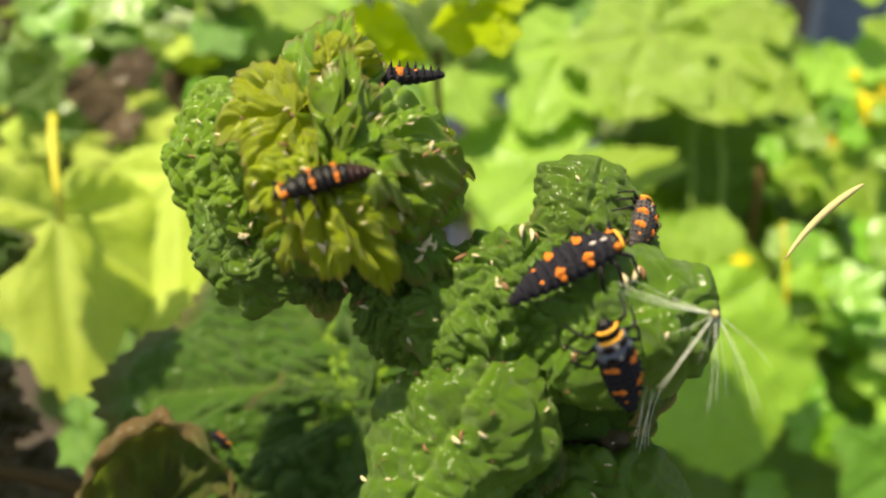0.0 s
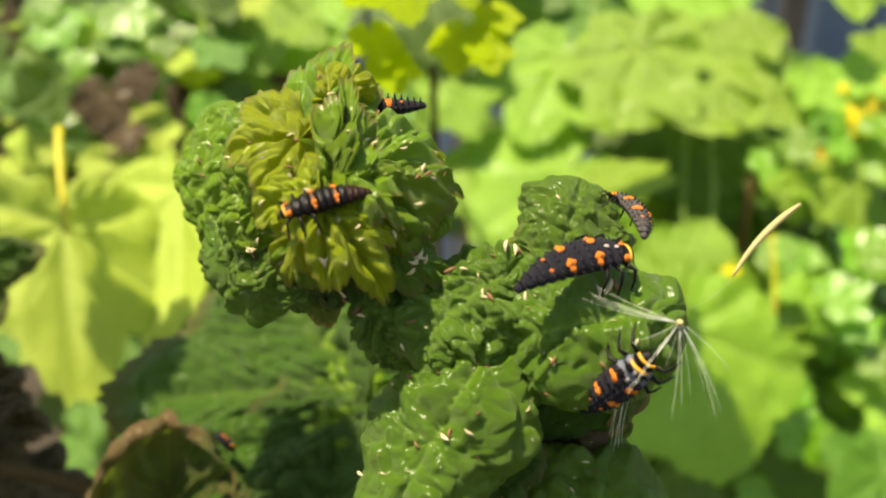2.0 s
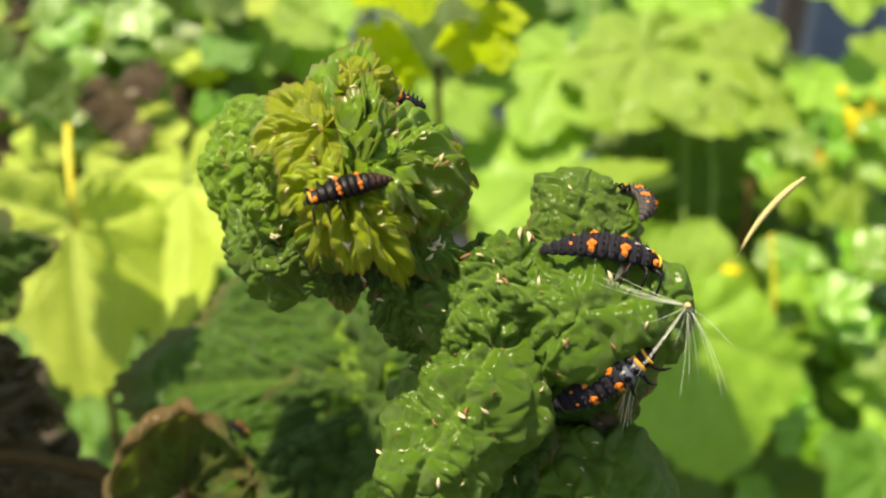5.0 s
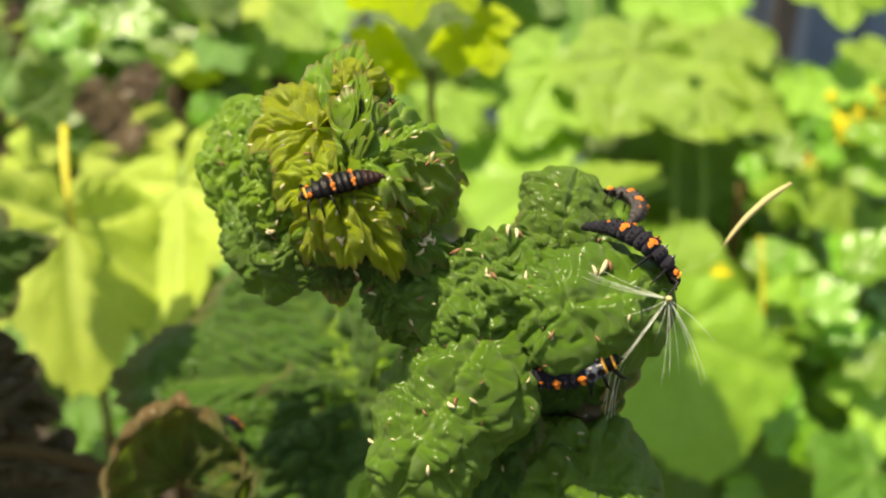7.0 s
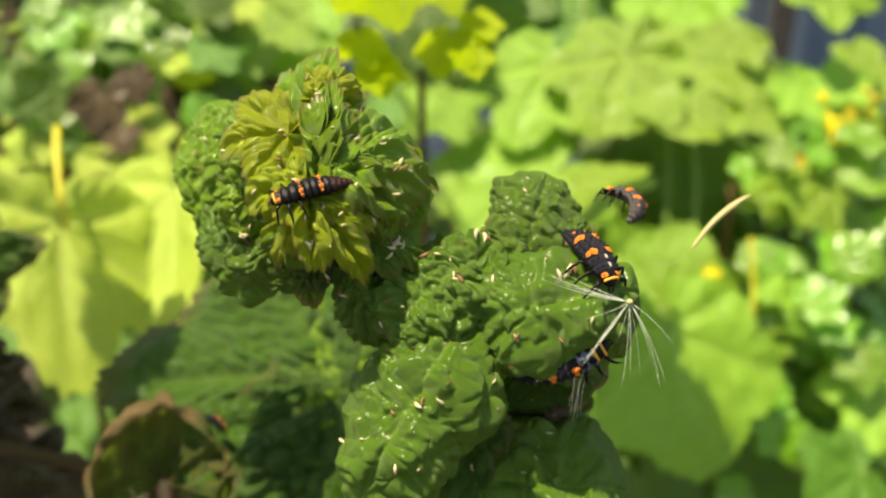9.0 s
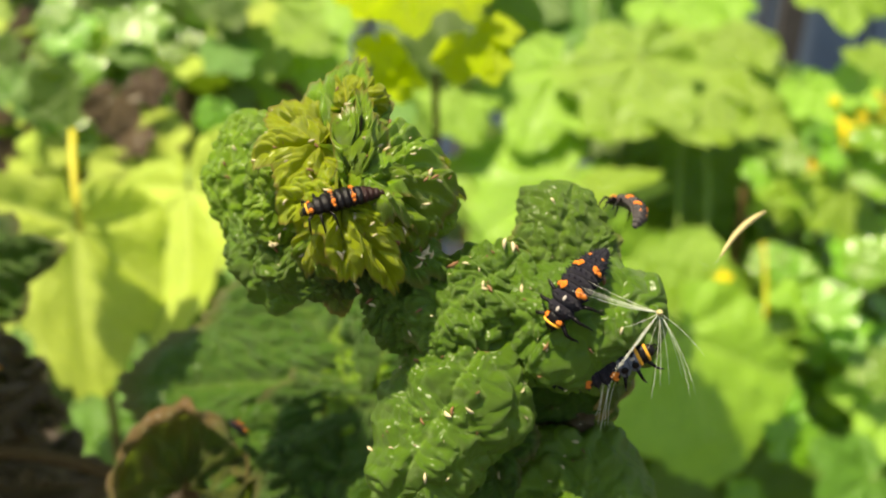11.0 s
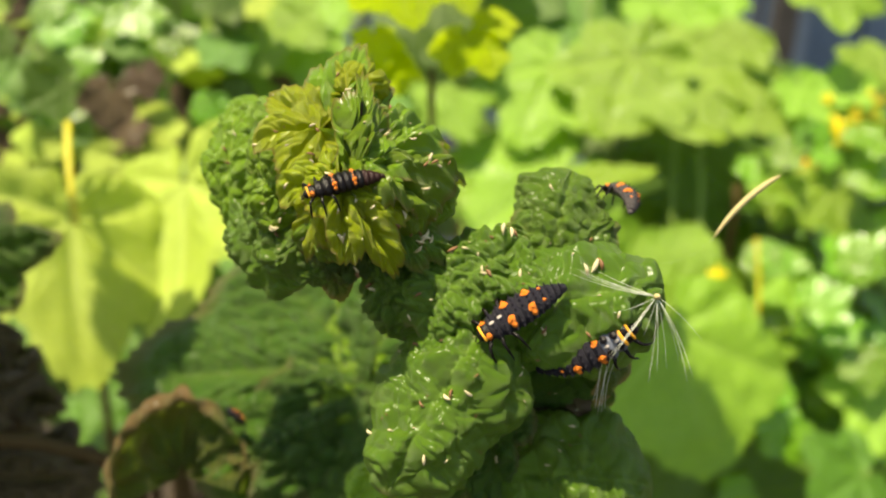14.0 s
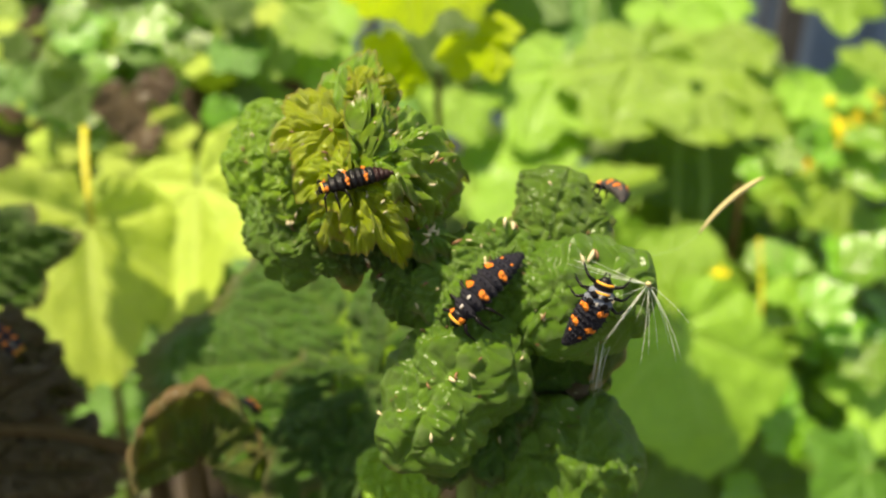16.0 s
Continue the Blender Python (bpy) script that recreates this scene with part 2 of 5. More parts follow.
def leaf_points(seed, nr, na, width=1.0, lobing=0.3, teeth=13, tooth=0.07, pucker=0.04, pleat=0.0, curl=(0.6, 0.6), rim=0.0, rough=0.03, span=165, fold=0.0, spacing=0.15, bubble=0.0, cell=9.0):
    """A palmate leaf one unit long, its stalk at the origin and its tip along y: points, faces, veins and edge.
    pucker: blisters between the side veins; pleat: folds along the main veins; curl: bending across and along; rim: extra curl at the edge."""
    th = np.radians(np.linspace(-span, span, na))
    near = np.abs(th[:, None] - LOBES[None, :]).argmin(1)
    off = np.abs(th - LOBES[near]) / np.radians(27)
    reach = np.interp(th, LOBES, REACH) * np.where(np.abs(th) > LOBES[-1], np.cos((np.abs(th) - LOBES[-1]) * 0.7), 1)
    outline = reach * (1 - lobing * np.minimum(off, 1.2) ** 1.4)
    saw = np.abs(((th * teeth / 2 + 0.13 * np.sin(th * 7 + seed)) % 1.0) - 0.35)
    saw = np.where(saw < 0.35, 1 - saw / 0.35, (saw - 0.35) / 0.3) - 0.5
    rho = np.linspace(0.015, 1, nr)[:, None]
    r = rho * outline[None, :] * (1 + tooth * saw[None, :] * rho ** 7)
    d = (th - LOBES[near])[None, :]
    along, perp = r * np.cos(d), r * np.sin(d)
    phase = (along - 0.8 * np.abs(perp)) / spacing + 0.5 * (perp > 0) + 0.2 * np.sin(5 * perp / spacing + seed)
    side = np.abs(phase - np.round(phase)) * 2
    main = 1 - np.exp(-(perp / 0.05) ** 2)
    x, y = width * r * np.sin(th)[None, :], r * np.cos(th)[None, :]
    wob = np.array([noise.noise(Vector((a * 6 + seed * 3.1, b * 6, seed * 1.7))) for a, b in zip(x.ravel(), y.ravel())]).reshape(x.shape)
    low = np.array([noise.noise(Vector((a * 2.3 + seed * 5.3, b * 2.3, seed * 2.9 + 7))) for a, b in zip(x.ravel(), y.ravel())]).reshape(x.shape)
    fade = np.clip((1.05 - rho) * 5, 0.25, 1)
    h = pucker * main * np.clip(side, 0, 1) ** 0.75 * (0.75 + 1.1 * wob) * fade + pucker * 0.9 * (main - 0.5) * fade
    h = h + pleat * np.cos(np.pi * np.minimum(off, 1.0))[None, :] * rho * -1 + rough * wob * rho + 3 * rough * low * rho - fold * np.abs(x)
    if bubble:
        gaps = np.array([noise.voronoi(Vector((a * cell + 0.5 * w, b * cell * 0.8 + 0.5 * l, seed * 1.3)))[0][:2] for a, b, w, l in zip(x.ravel(), y.ravel(), wob.ravel(), low.ravel())])
        h = h + bubble * np.sqrt(np.clip((gaps[:, 1] - gaps[:, 0]) * 1.5, 0, 1)).reshape(x.shape) * (0.7 + 0.8 * low) * np.clip((1.0 - rho) * 6, 0, 1)
    vein = np.maximum(np.exp(-(perp / (0.02 * (1.3 - rho))) ** 2), 0.6 * np.exp(-(side / 0.16) ** 2) * (rho > 0.1))
    p = np.stack([x, y, h], -1)
    kx, ky = curl
    ax = kx * p[..., 0] * (1 + rim * (rho ** 4))
    if abs(kx) > 1e-3:
        R = 1 / kx
        p = np.stack([(R + p[..., 2]) * np.sin(ax), p[..., 1], (R + p[..., 2]) * np.cos(ax) - R], -1)
    if abs(ky) > 1e-3:
        R = 1 / ky
        ay = ky * p[..., 1] * (1 + rim * (rho ** 4))
        p = np.stack([p[..., 0], (R + p[..., 2]) * np.sin(ay), (R + p[..., 2]) * np.cos(ay) - R], -1)
    idx = np.arange(nr * na).reshape(nr, na)
    faces = np.stack([idx[:-1, :-1], idx[:-1, 1:], idx[1:, 1:], idx[1:, :-1]], -1).reshape(-1, 4)
    return p.reshape(-1, 3), faces, vein.ravel(), np.broadcast_to(rho, (nr, na)).ravel()


def leaf_mesh(name, size, seed, material, nr=14, na=72, **shape):
    p, faces, vein, edge = leaf_points(seed, nr, na, **shape)
    me = mesh_of(name, (p * size).tolist(), faces[:, ::-1].tolist(), material)
    for key, values in (("vein", vein), ("edge", edge)):
        me.attributes.new(key, "FLOAT", "POINT").data.foreach_set("value", values.astype(np.float32))
    return me


def bulge_mesh(name, length, wide, high, seed, material, n=144, arch=0.0, veins=7, quilt=0.3, bubble=0.3, cell=2.0, crumple=0.5, wrap=115, neck=0.8, blunt=0.55, groove=0.4, crinkle=0.5, smooth_from=0.35):
    """A swollen, rolled-back leaf lobe along y (mm): domed across, its edges rolled under, blistered between the veins and tightly crinkled near its base."""
    q, f = np.linspace(0.004, 0.996, n)[:, None], np.radians(np.linspace(-wrap, wrap, n))[None, :]
    w = wide * np.sin(np.pi * q ** neck) ** blunt
    p = np.stack(np.broadcast_arrays(w * np.sin(f), q * length, arch * np.sin(np.pi * q) + high / wide * w * (np.cos(f) - 0.15)), -1)
    normal = np.cross(np.gradient(p, axis=1), np.gradient(p, axis=0))
    normal /= np.linalg.norm(normal, axis=-1, keepdims=True) + 1e-9
    flat = [Vector(v) for v in p.reshape(-1, 3)]
    wob = np.array([noise.noise(v * 0.55 + Vector((seed * 3.7, 0, 0))) for v in flat]).reshape(n, n)
    low = np.array([noise.noise(v * 0.22 + Vector((0, seed * 2.3, 0))) for v in flat]).reshape(n, n)
    gaps = np.array([noise.voronoi((v + Vector((0.9 * a, 0.9 * b, seed * 5.0))) / cell)[0][:2] for v, a, b in zip(flat, wob.ravel(), low.ravel())])
    cells = np.sqrt(np.clip((gaps[:, 1] - gaps[:, 0]) * 1.5, 0, 1)).reshape(n, n)
    # wrinkles run slantwise from the midrib, short and uneven
    across = w * np.abs(f)
    slant = (q * length + 0.45 * across + 1.1 * wob + 0 * f) * 0.62
    folds = np.array([noise.noise(Vector((a * 0.3 + seed, b, c * 2.0))) for a, b, c in zip((across * np.sign(f) + 0 * q).ravel(), slant.ravel(), low.ravel())]).reshape(n, n)
    finer = np.array([noise.noise(v * 1.25 + Vector((seed, 3.0, 7.0))) for v in flat]).reshape(n, n)
    wrinkle = np.minimum(3.2 * np.abs(folds), 1) ** 0.7 + 0.25 * np.minimum(3 * np.abs(finer), 1) ** 0.7 - 0.8
    loose = np.clip(1 - (q + 0.5 * low - smooth_from) / 0.3, 0.06, 1)
    phase = q * veins - np.abs(f) * 1.1 * (w / wide) + 0.5 * (f > 0) + 0.7 * wob + 0.9 * low
    side = np.abs(phase - np.round(phase)) * 2
    fade = np.clip(np.minimum(q, 1 - q) * 9, 0.1, 1)
    h = fade * (quilt * side ** 0.6 * (0.7 + 1.2 * low) + bubble * cells * (0.8 + 0.9 * wob) + crinkle * wrinkle * loose - groove * np.exp(-(f / 0.1) ** 2)) + crumple * (low + 0.4 * wob)
    p = p + normal * h[..., None]
    vein = np.maximum(np.exp(-(f / 0.04) ** 2) + 0 * q, 0.55 * np.exp(-(side / 0.12) ** 2))
    idx = np.arange(n * n).reshape(n, n)
    faces = np.stack([idx[:-1, :-1], idx[:-1, 1:], idx[1:, 1:], idx[1:, :-1]], -1).reshape(-1, 4)
    me = mesh_of(name, p.reshape(-1, 3).tolist(), faces.tolist(), material)
    edge = np.maximum(np.abs(f) / np.radians(wrap), np.abs(q * 2 - 1) ** 3)
    for key, values in (("vein", vein.ravel()), ("edge", edge.ravel())):
        me.attributes.new(key, "FLOAT", "POINT").data.foreach_set("value", values.astype(np.float32))
    return me


def hood_mesh(name, wide, tall, deep, seed, material, n=90, k=46):
    """A dried leaf curled into a hood: an arched, rolled rim round a hollow that opens to the front (mm; the foot of the arch at the origin)."""
    a = np.radians(np.linspace(-18, 198, n))[:, None]
    v = np.linspace(0, 1, k)[None, :]
    wob = np.array([noise.noise(Vector((math.cos(t) * 2.1 + seed, math.sin(t) * 2.1, 0))) for t in a[:, 0]])[:, None]
    roll = np.clip(v / 0.22, 0, 1)
    turn = np.pi * 1.15 * (1 - roll)
    thick = 0.3 + 0.7 * np.clip(np.cos(a - 2.1), 0, 1)
    r = 1.0 + 0.10 * wob - 0.1 * thick * (1 - np.cos(turn)) - 0.92 * np.clip((v - 0.22) / 0.78, 0, 1) ** 1.5
    y = -0.2 * thick * np.sin(turn) * deep + deep * np.clip((v - 0.22) / 0.78, 0, 1) ** 0.55
    ripple = np.array([[noise.noise(Vector((math.cos(t) * 4, math.sin(t) * 4, s * 5 + seed))) for s in v[0]] for t in a[:, 0]])
    r = r + 0.13 * ripple * np.clip(v * 5, 0, 1)
    p = np.stack([wide * r * np.cos(a), y + 1.6 * ripple, tall * r * np.sin(a)], -1)
    idx = np.arange(n * k).reshape(n, k)
    faces = np.stack([idx[:-1, :-1], idx[:-1, 1:], idx[1:, 1:], idx[1:, :-1]], -1).reshape(-1, 4)
    me = mesh_of(name, p.reshape(-1, 3).tolist(), faces.tolist(), material)
    ribs = np.abs((np.degrees(a) / 17 + 0.6 * ripple) % 1.0 - 0.5) * 2 + 0 * v
    for key, values in (("vein", 0.7 * np.exp(-(ribs / 0.2) ** 2)), ("edge", np.clip(0.7 + 0.4 * thick - 0.6 * v + 0.3 * ripple + 0.2 * wob, 0, 1) + 0 * a)):
        me.attributes.new(key, "FLOAT", "POINT").data.foreach_set("value", values.ravel().astype(np.float32))
    return me


def aim(o, tip, normal):
    """The pose of a leaf with its stalk end at o, its tip towards tip and its upper side towards normal."""
    o, y = Vector(o), (Vector(tip) - Vector(o)).normalized()
    x = y.cross(Vector(normal)).normalized()
    z = x.cross(y)
    return Matrix.Translation(o) @ Matrix((x, y, z)).transposed().to_4x4()


def ellipsoid(rx, ry, rz, nu=14, nv=10, flat=0.0, power=1.0):
    verts, faces = [], []
    for i in range(nv + 1):
        a = math.pi * i / nv - math.pi / 2
        for k in range(nu):
            b = 2 * math.pi * k / nu
            c = math.cos(a) ** power
            z = rz * c * math.sin(b)
            verts.append((rx * c * math.cos(b), ry * math.sin(a), z if z > 0 else z * (1 - flat)))
    for i in range(nv):
        for k in range(nu):
            faces.append((i * nu + k, i * nu + (k + 1) % nu, (i + 1) * nu + (k + 1) % nu, (i + 1) * nu + k))
    return verts, faces


def moved_points(shape, m):
    return [m @ Vector(p) for p in shape[0]], shape[1]


# ---------- ground and fence ----------
def ground():
    bm = bmesh.new()
    bmesh.ops.create_grid(bm, x_segments=120, y_segments=120, size=4.0)
    for v in bm.verts:
        v.co.z = 0.03 * noise.noise(v.co * 3) + 0.012 * noise.noise(v.co * 17)
        if max(abs(v.co.x), abs(v.co.y)) > 3.9:
            v.co *= 300
            v.co.z = 0
    me = bpy.data.meshes.new("ground")
    bm.to_mesh(me)
    bm.free()
    me.materials.append(SOIL)
    tagged(new("ground", me), "dark bare garden soil under the currant bushes", "ground", kind="structure")


def fence():
    root = tagged(new("board_fence"), "weathered blue-grey board fence behind the bushes", "fence", kind="structure")
    root.matrix_world = pose(0.33, 1.12, 0, 0, 0, -6)
    for i in range(14):
        bm = bmesh.new()
        bmesh.ops.create_cube(bm, size=1)
        bmesh.ops.scale(bm, vec=(0.118, 0.02, 1.3), verts=bm.verts)
        bmesh.ops.bevel(bm, geom=bm.edges[:], offset=0.003, segments=2, affect="EDGES")
        me = bpy.data.meshes.new("board")
        bm.to_mesh(me)
        bm.free()
        me.materials.append(SLATE)
        b = part("board", me, root)
        b.matrix_basis = pose(-0.75 + i * 0.124, 0.004 * (i % 3), 0.67)
    post, f = tube([(0.08, -0.035, 0), (0.08, -0.035, 1.3)], 0.018, 4)
    part("fence_post", mesh_of("fence_post", post, f, WEATHERED, False), root, "dark brown post")
    rail, f = tube([(-0.85, 0.035, 0.9), (0.95, 0.035, 0.9)], 0.03, 4)
    part("rail", mesh_of("rail", rail, f, SLATE, False), root)


ground()
fence()


# ---------- currant bushes behind ----------
def variants(material, count, seed):
    return [leaf_mesh("leaf", 1.0, seed + i, material, nr=16, na=132, lobing=0.18 + 0.05 * (i % 3), teeth=12 + i % 3, tooth=0.08, pucker=0.018, pleat=0.012,
                      curl=(0.5 - 0.35 * (i % 4), 0.35 - 0.3 * (i % 3)), rough=0.025, fold=0.04) for i in range(count)]


FRESH_LEAVES = variants(FRESH, 7, 20)
YELLOW_LEAVES = variants(YELLOWISH, 4, 40)
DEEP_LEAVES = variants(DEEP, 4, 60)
GLOSSY_LEAVES = variants(GLOSSY, 5, 120)
DOWN = BASE.to_3x3().inverted() @ Vector((0, 0, -1))
DOWN.normalize()


def hang(bush, me, o, tip, normal, size=None, stalk=True, material=None):
    """A leaf of a bush, with the stalk that carries it."""
    o, tip = Vector(o), Vector(tip)
    m = aim(o, tip, normal)
    size = size or (tip - o).length
    lf = part("leaf", me, bush)
    lf.matrix_basis = Matrix.Translation(-Vector(bush["at"])) @ m @ Matrix.Scale(size, 4)
    if stalk:
        back = (o - tip).normalized()
        end = o + back * size * 0.25 + DOWN * size * 0.75 + Vector((0, size * 0.25, 0))
        v, f = tube([p - Vector(bush["at"]) for p in arc(o, o + back * size * 0.4, end, 7)], [size * 0.018 * (1 + 0.08 * i) for i in range(8)], 6)
        part("leaf_stalk", mesh_of("leaf_stalk", v, f, material or STALK), bush)
    return lf


def bush_at(at, label):
    b = thing("currant_bush", at, label, "bush", "currant bushes")
    b["at"] = at
    return b


def canes(bush, places, radius=2.2):
    """Upright woody canes from the ground to the given places."""
    for p in places:
        p = Vector(p)
        low = p + DOWN * ((BASE @ p).z / MM)
        mid = (p + low) / 2 + Vector((random.uniform(-15, 15), random.uniform(0, 20), 0))
        v, f = tube([q - Vector(bush["at"]) for q in arc(low, mid, p, 12)], [radius * (1.6 - 0.08 * i) for i in range(13)], 8)
        part("cane", mesh_of("cane", v, f, BARK), bush)


right_bush = bush_at((109.0, 320.0, -47.1), "broad sunlit light-green currant leaves on thin stalks")
BROWN_LEAVES = variants(DEAD_BROWN, 4, 80)
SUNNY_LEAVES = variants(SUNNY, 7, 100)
ROUNDED_LEAF = leaf_mesh("leaf", 1.0, 33, FRESH, nr=18, na=132, width=1.08, lobing=0.16, teeth=9, tooth=0.06, pucker=0.012, pleat=0.015, curl=(0.25, 0.3), rough=0.02, fold=0.05)
KINDS = {"S": SUNNY_LEAVES, "B": BROWN_LEAVES, "F": FRESH_LEAVES, "D": DEEP_LEAVES, "Y": YELLOW_LEAVES}
for kind, o, tip, n, size in (
    ("F", (139.2, 336.0, 72.1), (149.7, 331.0, 53.9), (0.1, -1, 0.4), 20), ("F", (161.4, 338.0, 75.3), (145.9, 332.0, 56.1), (-0.1, -1, 0.5), 18), ("F", (165.1, 336.0, 63.2), (153.4, 330.0, 43.2), (0, -1, 0.4), 18), ("F", (129.3, 338.0, 62.5), (137.5, 332.0, 43.5), (0, -1, 0.5), 16),
    ("F", (81.5, 295.0, -22.5), (95.2, 285.0, -72.1), (0.05, -1, 0.2), 52), ("F", (84.0, 312.0, -15.0), (94.9, 312.0, 15.4), (0.1, -1, 0.35), 34), ("F", (73.0, 318.0, -0.0), (68.4, 316.0, 14.3), (0, -1, 0.4), 20),
    ("F", (77.3, 345.0, 84.0), (54.3, 332.0, 39.6), (-0.1, -1, 0.5), 44), ("F", (79.6, 350.0, 84.1), (111.9, 330.0, 36.9), (0.1, -1, 0.5), 52), ("F", (47.3, 355.0, 82.5), (26.3, 345.0, 37.4), (-0.1, -1, 0.4), 44),
    ("F", (45.9, 268.0, 24.0), (63.9, 252.0, 21.1), (0.1, -1, 0.9), 28), ("F", (49.8, 345.0, 37.7), (5.3, 330.0, 5.6), (0, -1, 0.4), 50), ("D", (2.2, 345.0, 95.3), (4.8, 340.0, 56.4), (0, -1, 0.0), 30), ("F", (0.3, 345.0, 70.6), (15.9, 338.0, 43.1), (0, -1, 0.4), 27), ("F", (2.4, 356.0, 93.7), (8.3, 352.0, 67.6), (0, -1, 0.45), 30), ("F", (23.3, 350.0, 40.2), (3.1, 340.0, 18.9), (0, -1, 0.5), 30),
    ("F", (105.9, 410.0, 125.2), (122.8, 395.0, 92.7), (0.1, -1, 0.4), 40), ("F", (126.8, 400.0, 104.3), (139.8, 385.0, 65.7), (0.1, -1, 0.5), 40), ("F", (139.8, 400.0, 107.1), (121.3, 390.0, 86.5), (-0.1, -1, 0.5), 26), ("F", (139.0, 390.0, 76.6), (150.4, 380.0, 55.1), (0.2, -1, 0.4), 28),
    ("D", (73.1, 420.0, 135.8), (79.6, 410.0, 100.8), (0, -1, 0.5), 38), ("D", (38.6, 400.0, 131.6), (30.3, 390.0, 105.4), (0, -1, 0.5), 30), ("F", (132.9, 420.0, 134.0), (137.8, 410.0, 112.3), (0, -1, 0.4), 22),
    # the D leaves stand in for dark, shaded gaps between the lit ones
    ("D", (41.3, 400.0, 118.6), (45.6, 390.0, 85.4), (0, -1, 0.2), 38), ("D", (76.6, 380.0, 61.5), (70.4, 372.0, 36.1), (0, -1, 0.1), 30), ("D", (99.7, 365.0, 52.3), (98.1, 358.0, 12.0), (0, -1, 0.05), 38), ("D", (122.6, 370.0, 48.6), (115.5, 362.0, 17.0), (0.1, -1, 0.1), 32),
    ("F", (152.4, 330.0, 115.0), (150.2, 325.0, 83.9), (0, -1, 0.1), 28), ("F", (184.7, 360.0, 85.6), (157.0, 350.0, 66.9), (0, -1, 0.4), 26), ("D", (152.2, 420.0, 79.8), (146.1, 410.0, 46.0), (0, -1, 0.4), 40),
    ("F", (150.5, 330.0, 30.9), (129.5, 320.0, 11.1), (0.2, -1, 0.4), 24), ("F", (133.5, 330.0, 0.8), (137.9, 320.0, -22.0), (0.2, -1, 0.4), 24), ("F", (137.0, 345.0, 38.8), (121.1, 338.0, 24.7), (0.1, -1, 0.5), 22),
    ("F", (167.7, 330.0, 11.9), (144.0, 315.0, -9.3), (0.1, -1, 0.3), 28), ("F", (166.1, 340.0, -27.3), (142.2, 330.0, -48.1), (0.1, -1, 0.5), 26),
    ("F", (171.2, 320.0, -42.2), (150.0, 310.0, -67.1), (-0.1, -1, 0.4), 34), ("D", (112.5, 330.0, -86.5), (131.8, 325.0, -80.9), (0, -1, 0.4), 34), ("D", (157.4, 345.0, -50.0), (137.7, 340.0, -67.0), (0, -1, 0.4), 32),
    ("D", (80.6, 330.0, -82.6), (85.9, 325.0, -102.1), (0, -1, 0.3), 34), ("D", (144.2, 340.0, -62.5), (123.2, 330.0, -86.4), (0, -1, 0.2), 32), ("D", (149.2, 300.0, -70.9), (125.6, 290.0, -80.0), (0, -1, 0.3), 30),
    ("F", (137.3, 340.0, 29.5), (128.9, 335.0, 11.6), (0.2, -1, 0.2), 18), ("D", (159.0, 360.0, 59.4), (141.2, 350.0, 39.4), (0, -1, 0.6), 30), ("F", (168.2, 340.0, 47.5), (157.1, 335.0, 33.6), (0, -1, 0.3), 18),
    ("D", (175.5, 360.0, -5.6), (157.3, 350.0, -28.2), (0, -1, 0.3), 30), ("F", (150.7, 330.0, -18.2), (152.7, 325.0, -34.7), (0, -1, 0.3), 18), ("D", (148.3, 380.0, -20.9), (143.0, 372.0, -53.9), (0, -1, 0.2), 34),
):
    me = KINDS[kind][random.choice((1, 2, 5) if kind in "FS" else (1, 2, 3))]
    hang(right_bush, ROUNDED_LEAF if o in ((81.5, 295.0, -22.5), (84.0, 312.0, -15.0)) else me, o, tip, n, size)
for a, b, c, r, mat in (((110.9, 300.0, 10.1), (111.6, 298.0, -1.5), (110.6, 296.0, -16.9), 0.6, YELLOW_STALK), ((64.2, 375.0, 119.0), (62.7, 372.0, 98.7), (61.5, 370.0, 81.3), 1.2, STALK), ((104.8, 350.0, 48.0), (107.7, 348.0, 27.5), (102.4, 345.0, 9.4), 1.1, STALK), ((96.2, 352.0, 52.8), (93.5, 350.0, 32.0), (94.3, 348.0, 11.6), 0.8, STALK), ((161.6, 345.0, 48.1), (158.1, 342.0, 16.6), (158.4, 340.0, -18.7), 0.7, STALK)):
    v, f = tube([p - Vector(right_bush["at"]) for p in arc(a, b, c, 8)], r, 8)
    part("leaf_stalk", mesh_of("leaf_stalk", v, f, mat), right_bush)
canes(right_bush, ((140.9, 380.0, -6.3), (86.2, 390.0, 53.2), (172.6, 380.0, 55.4)))

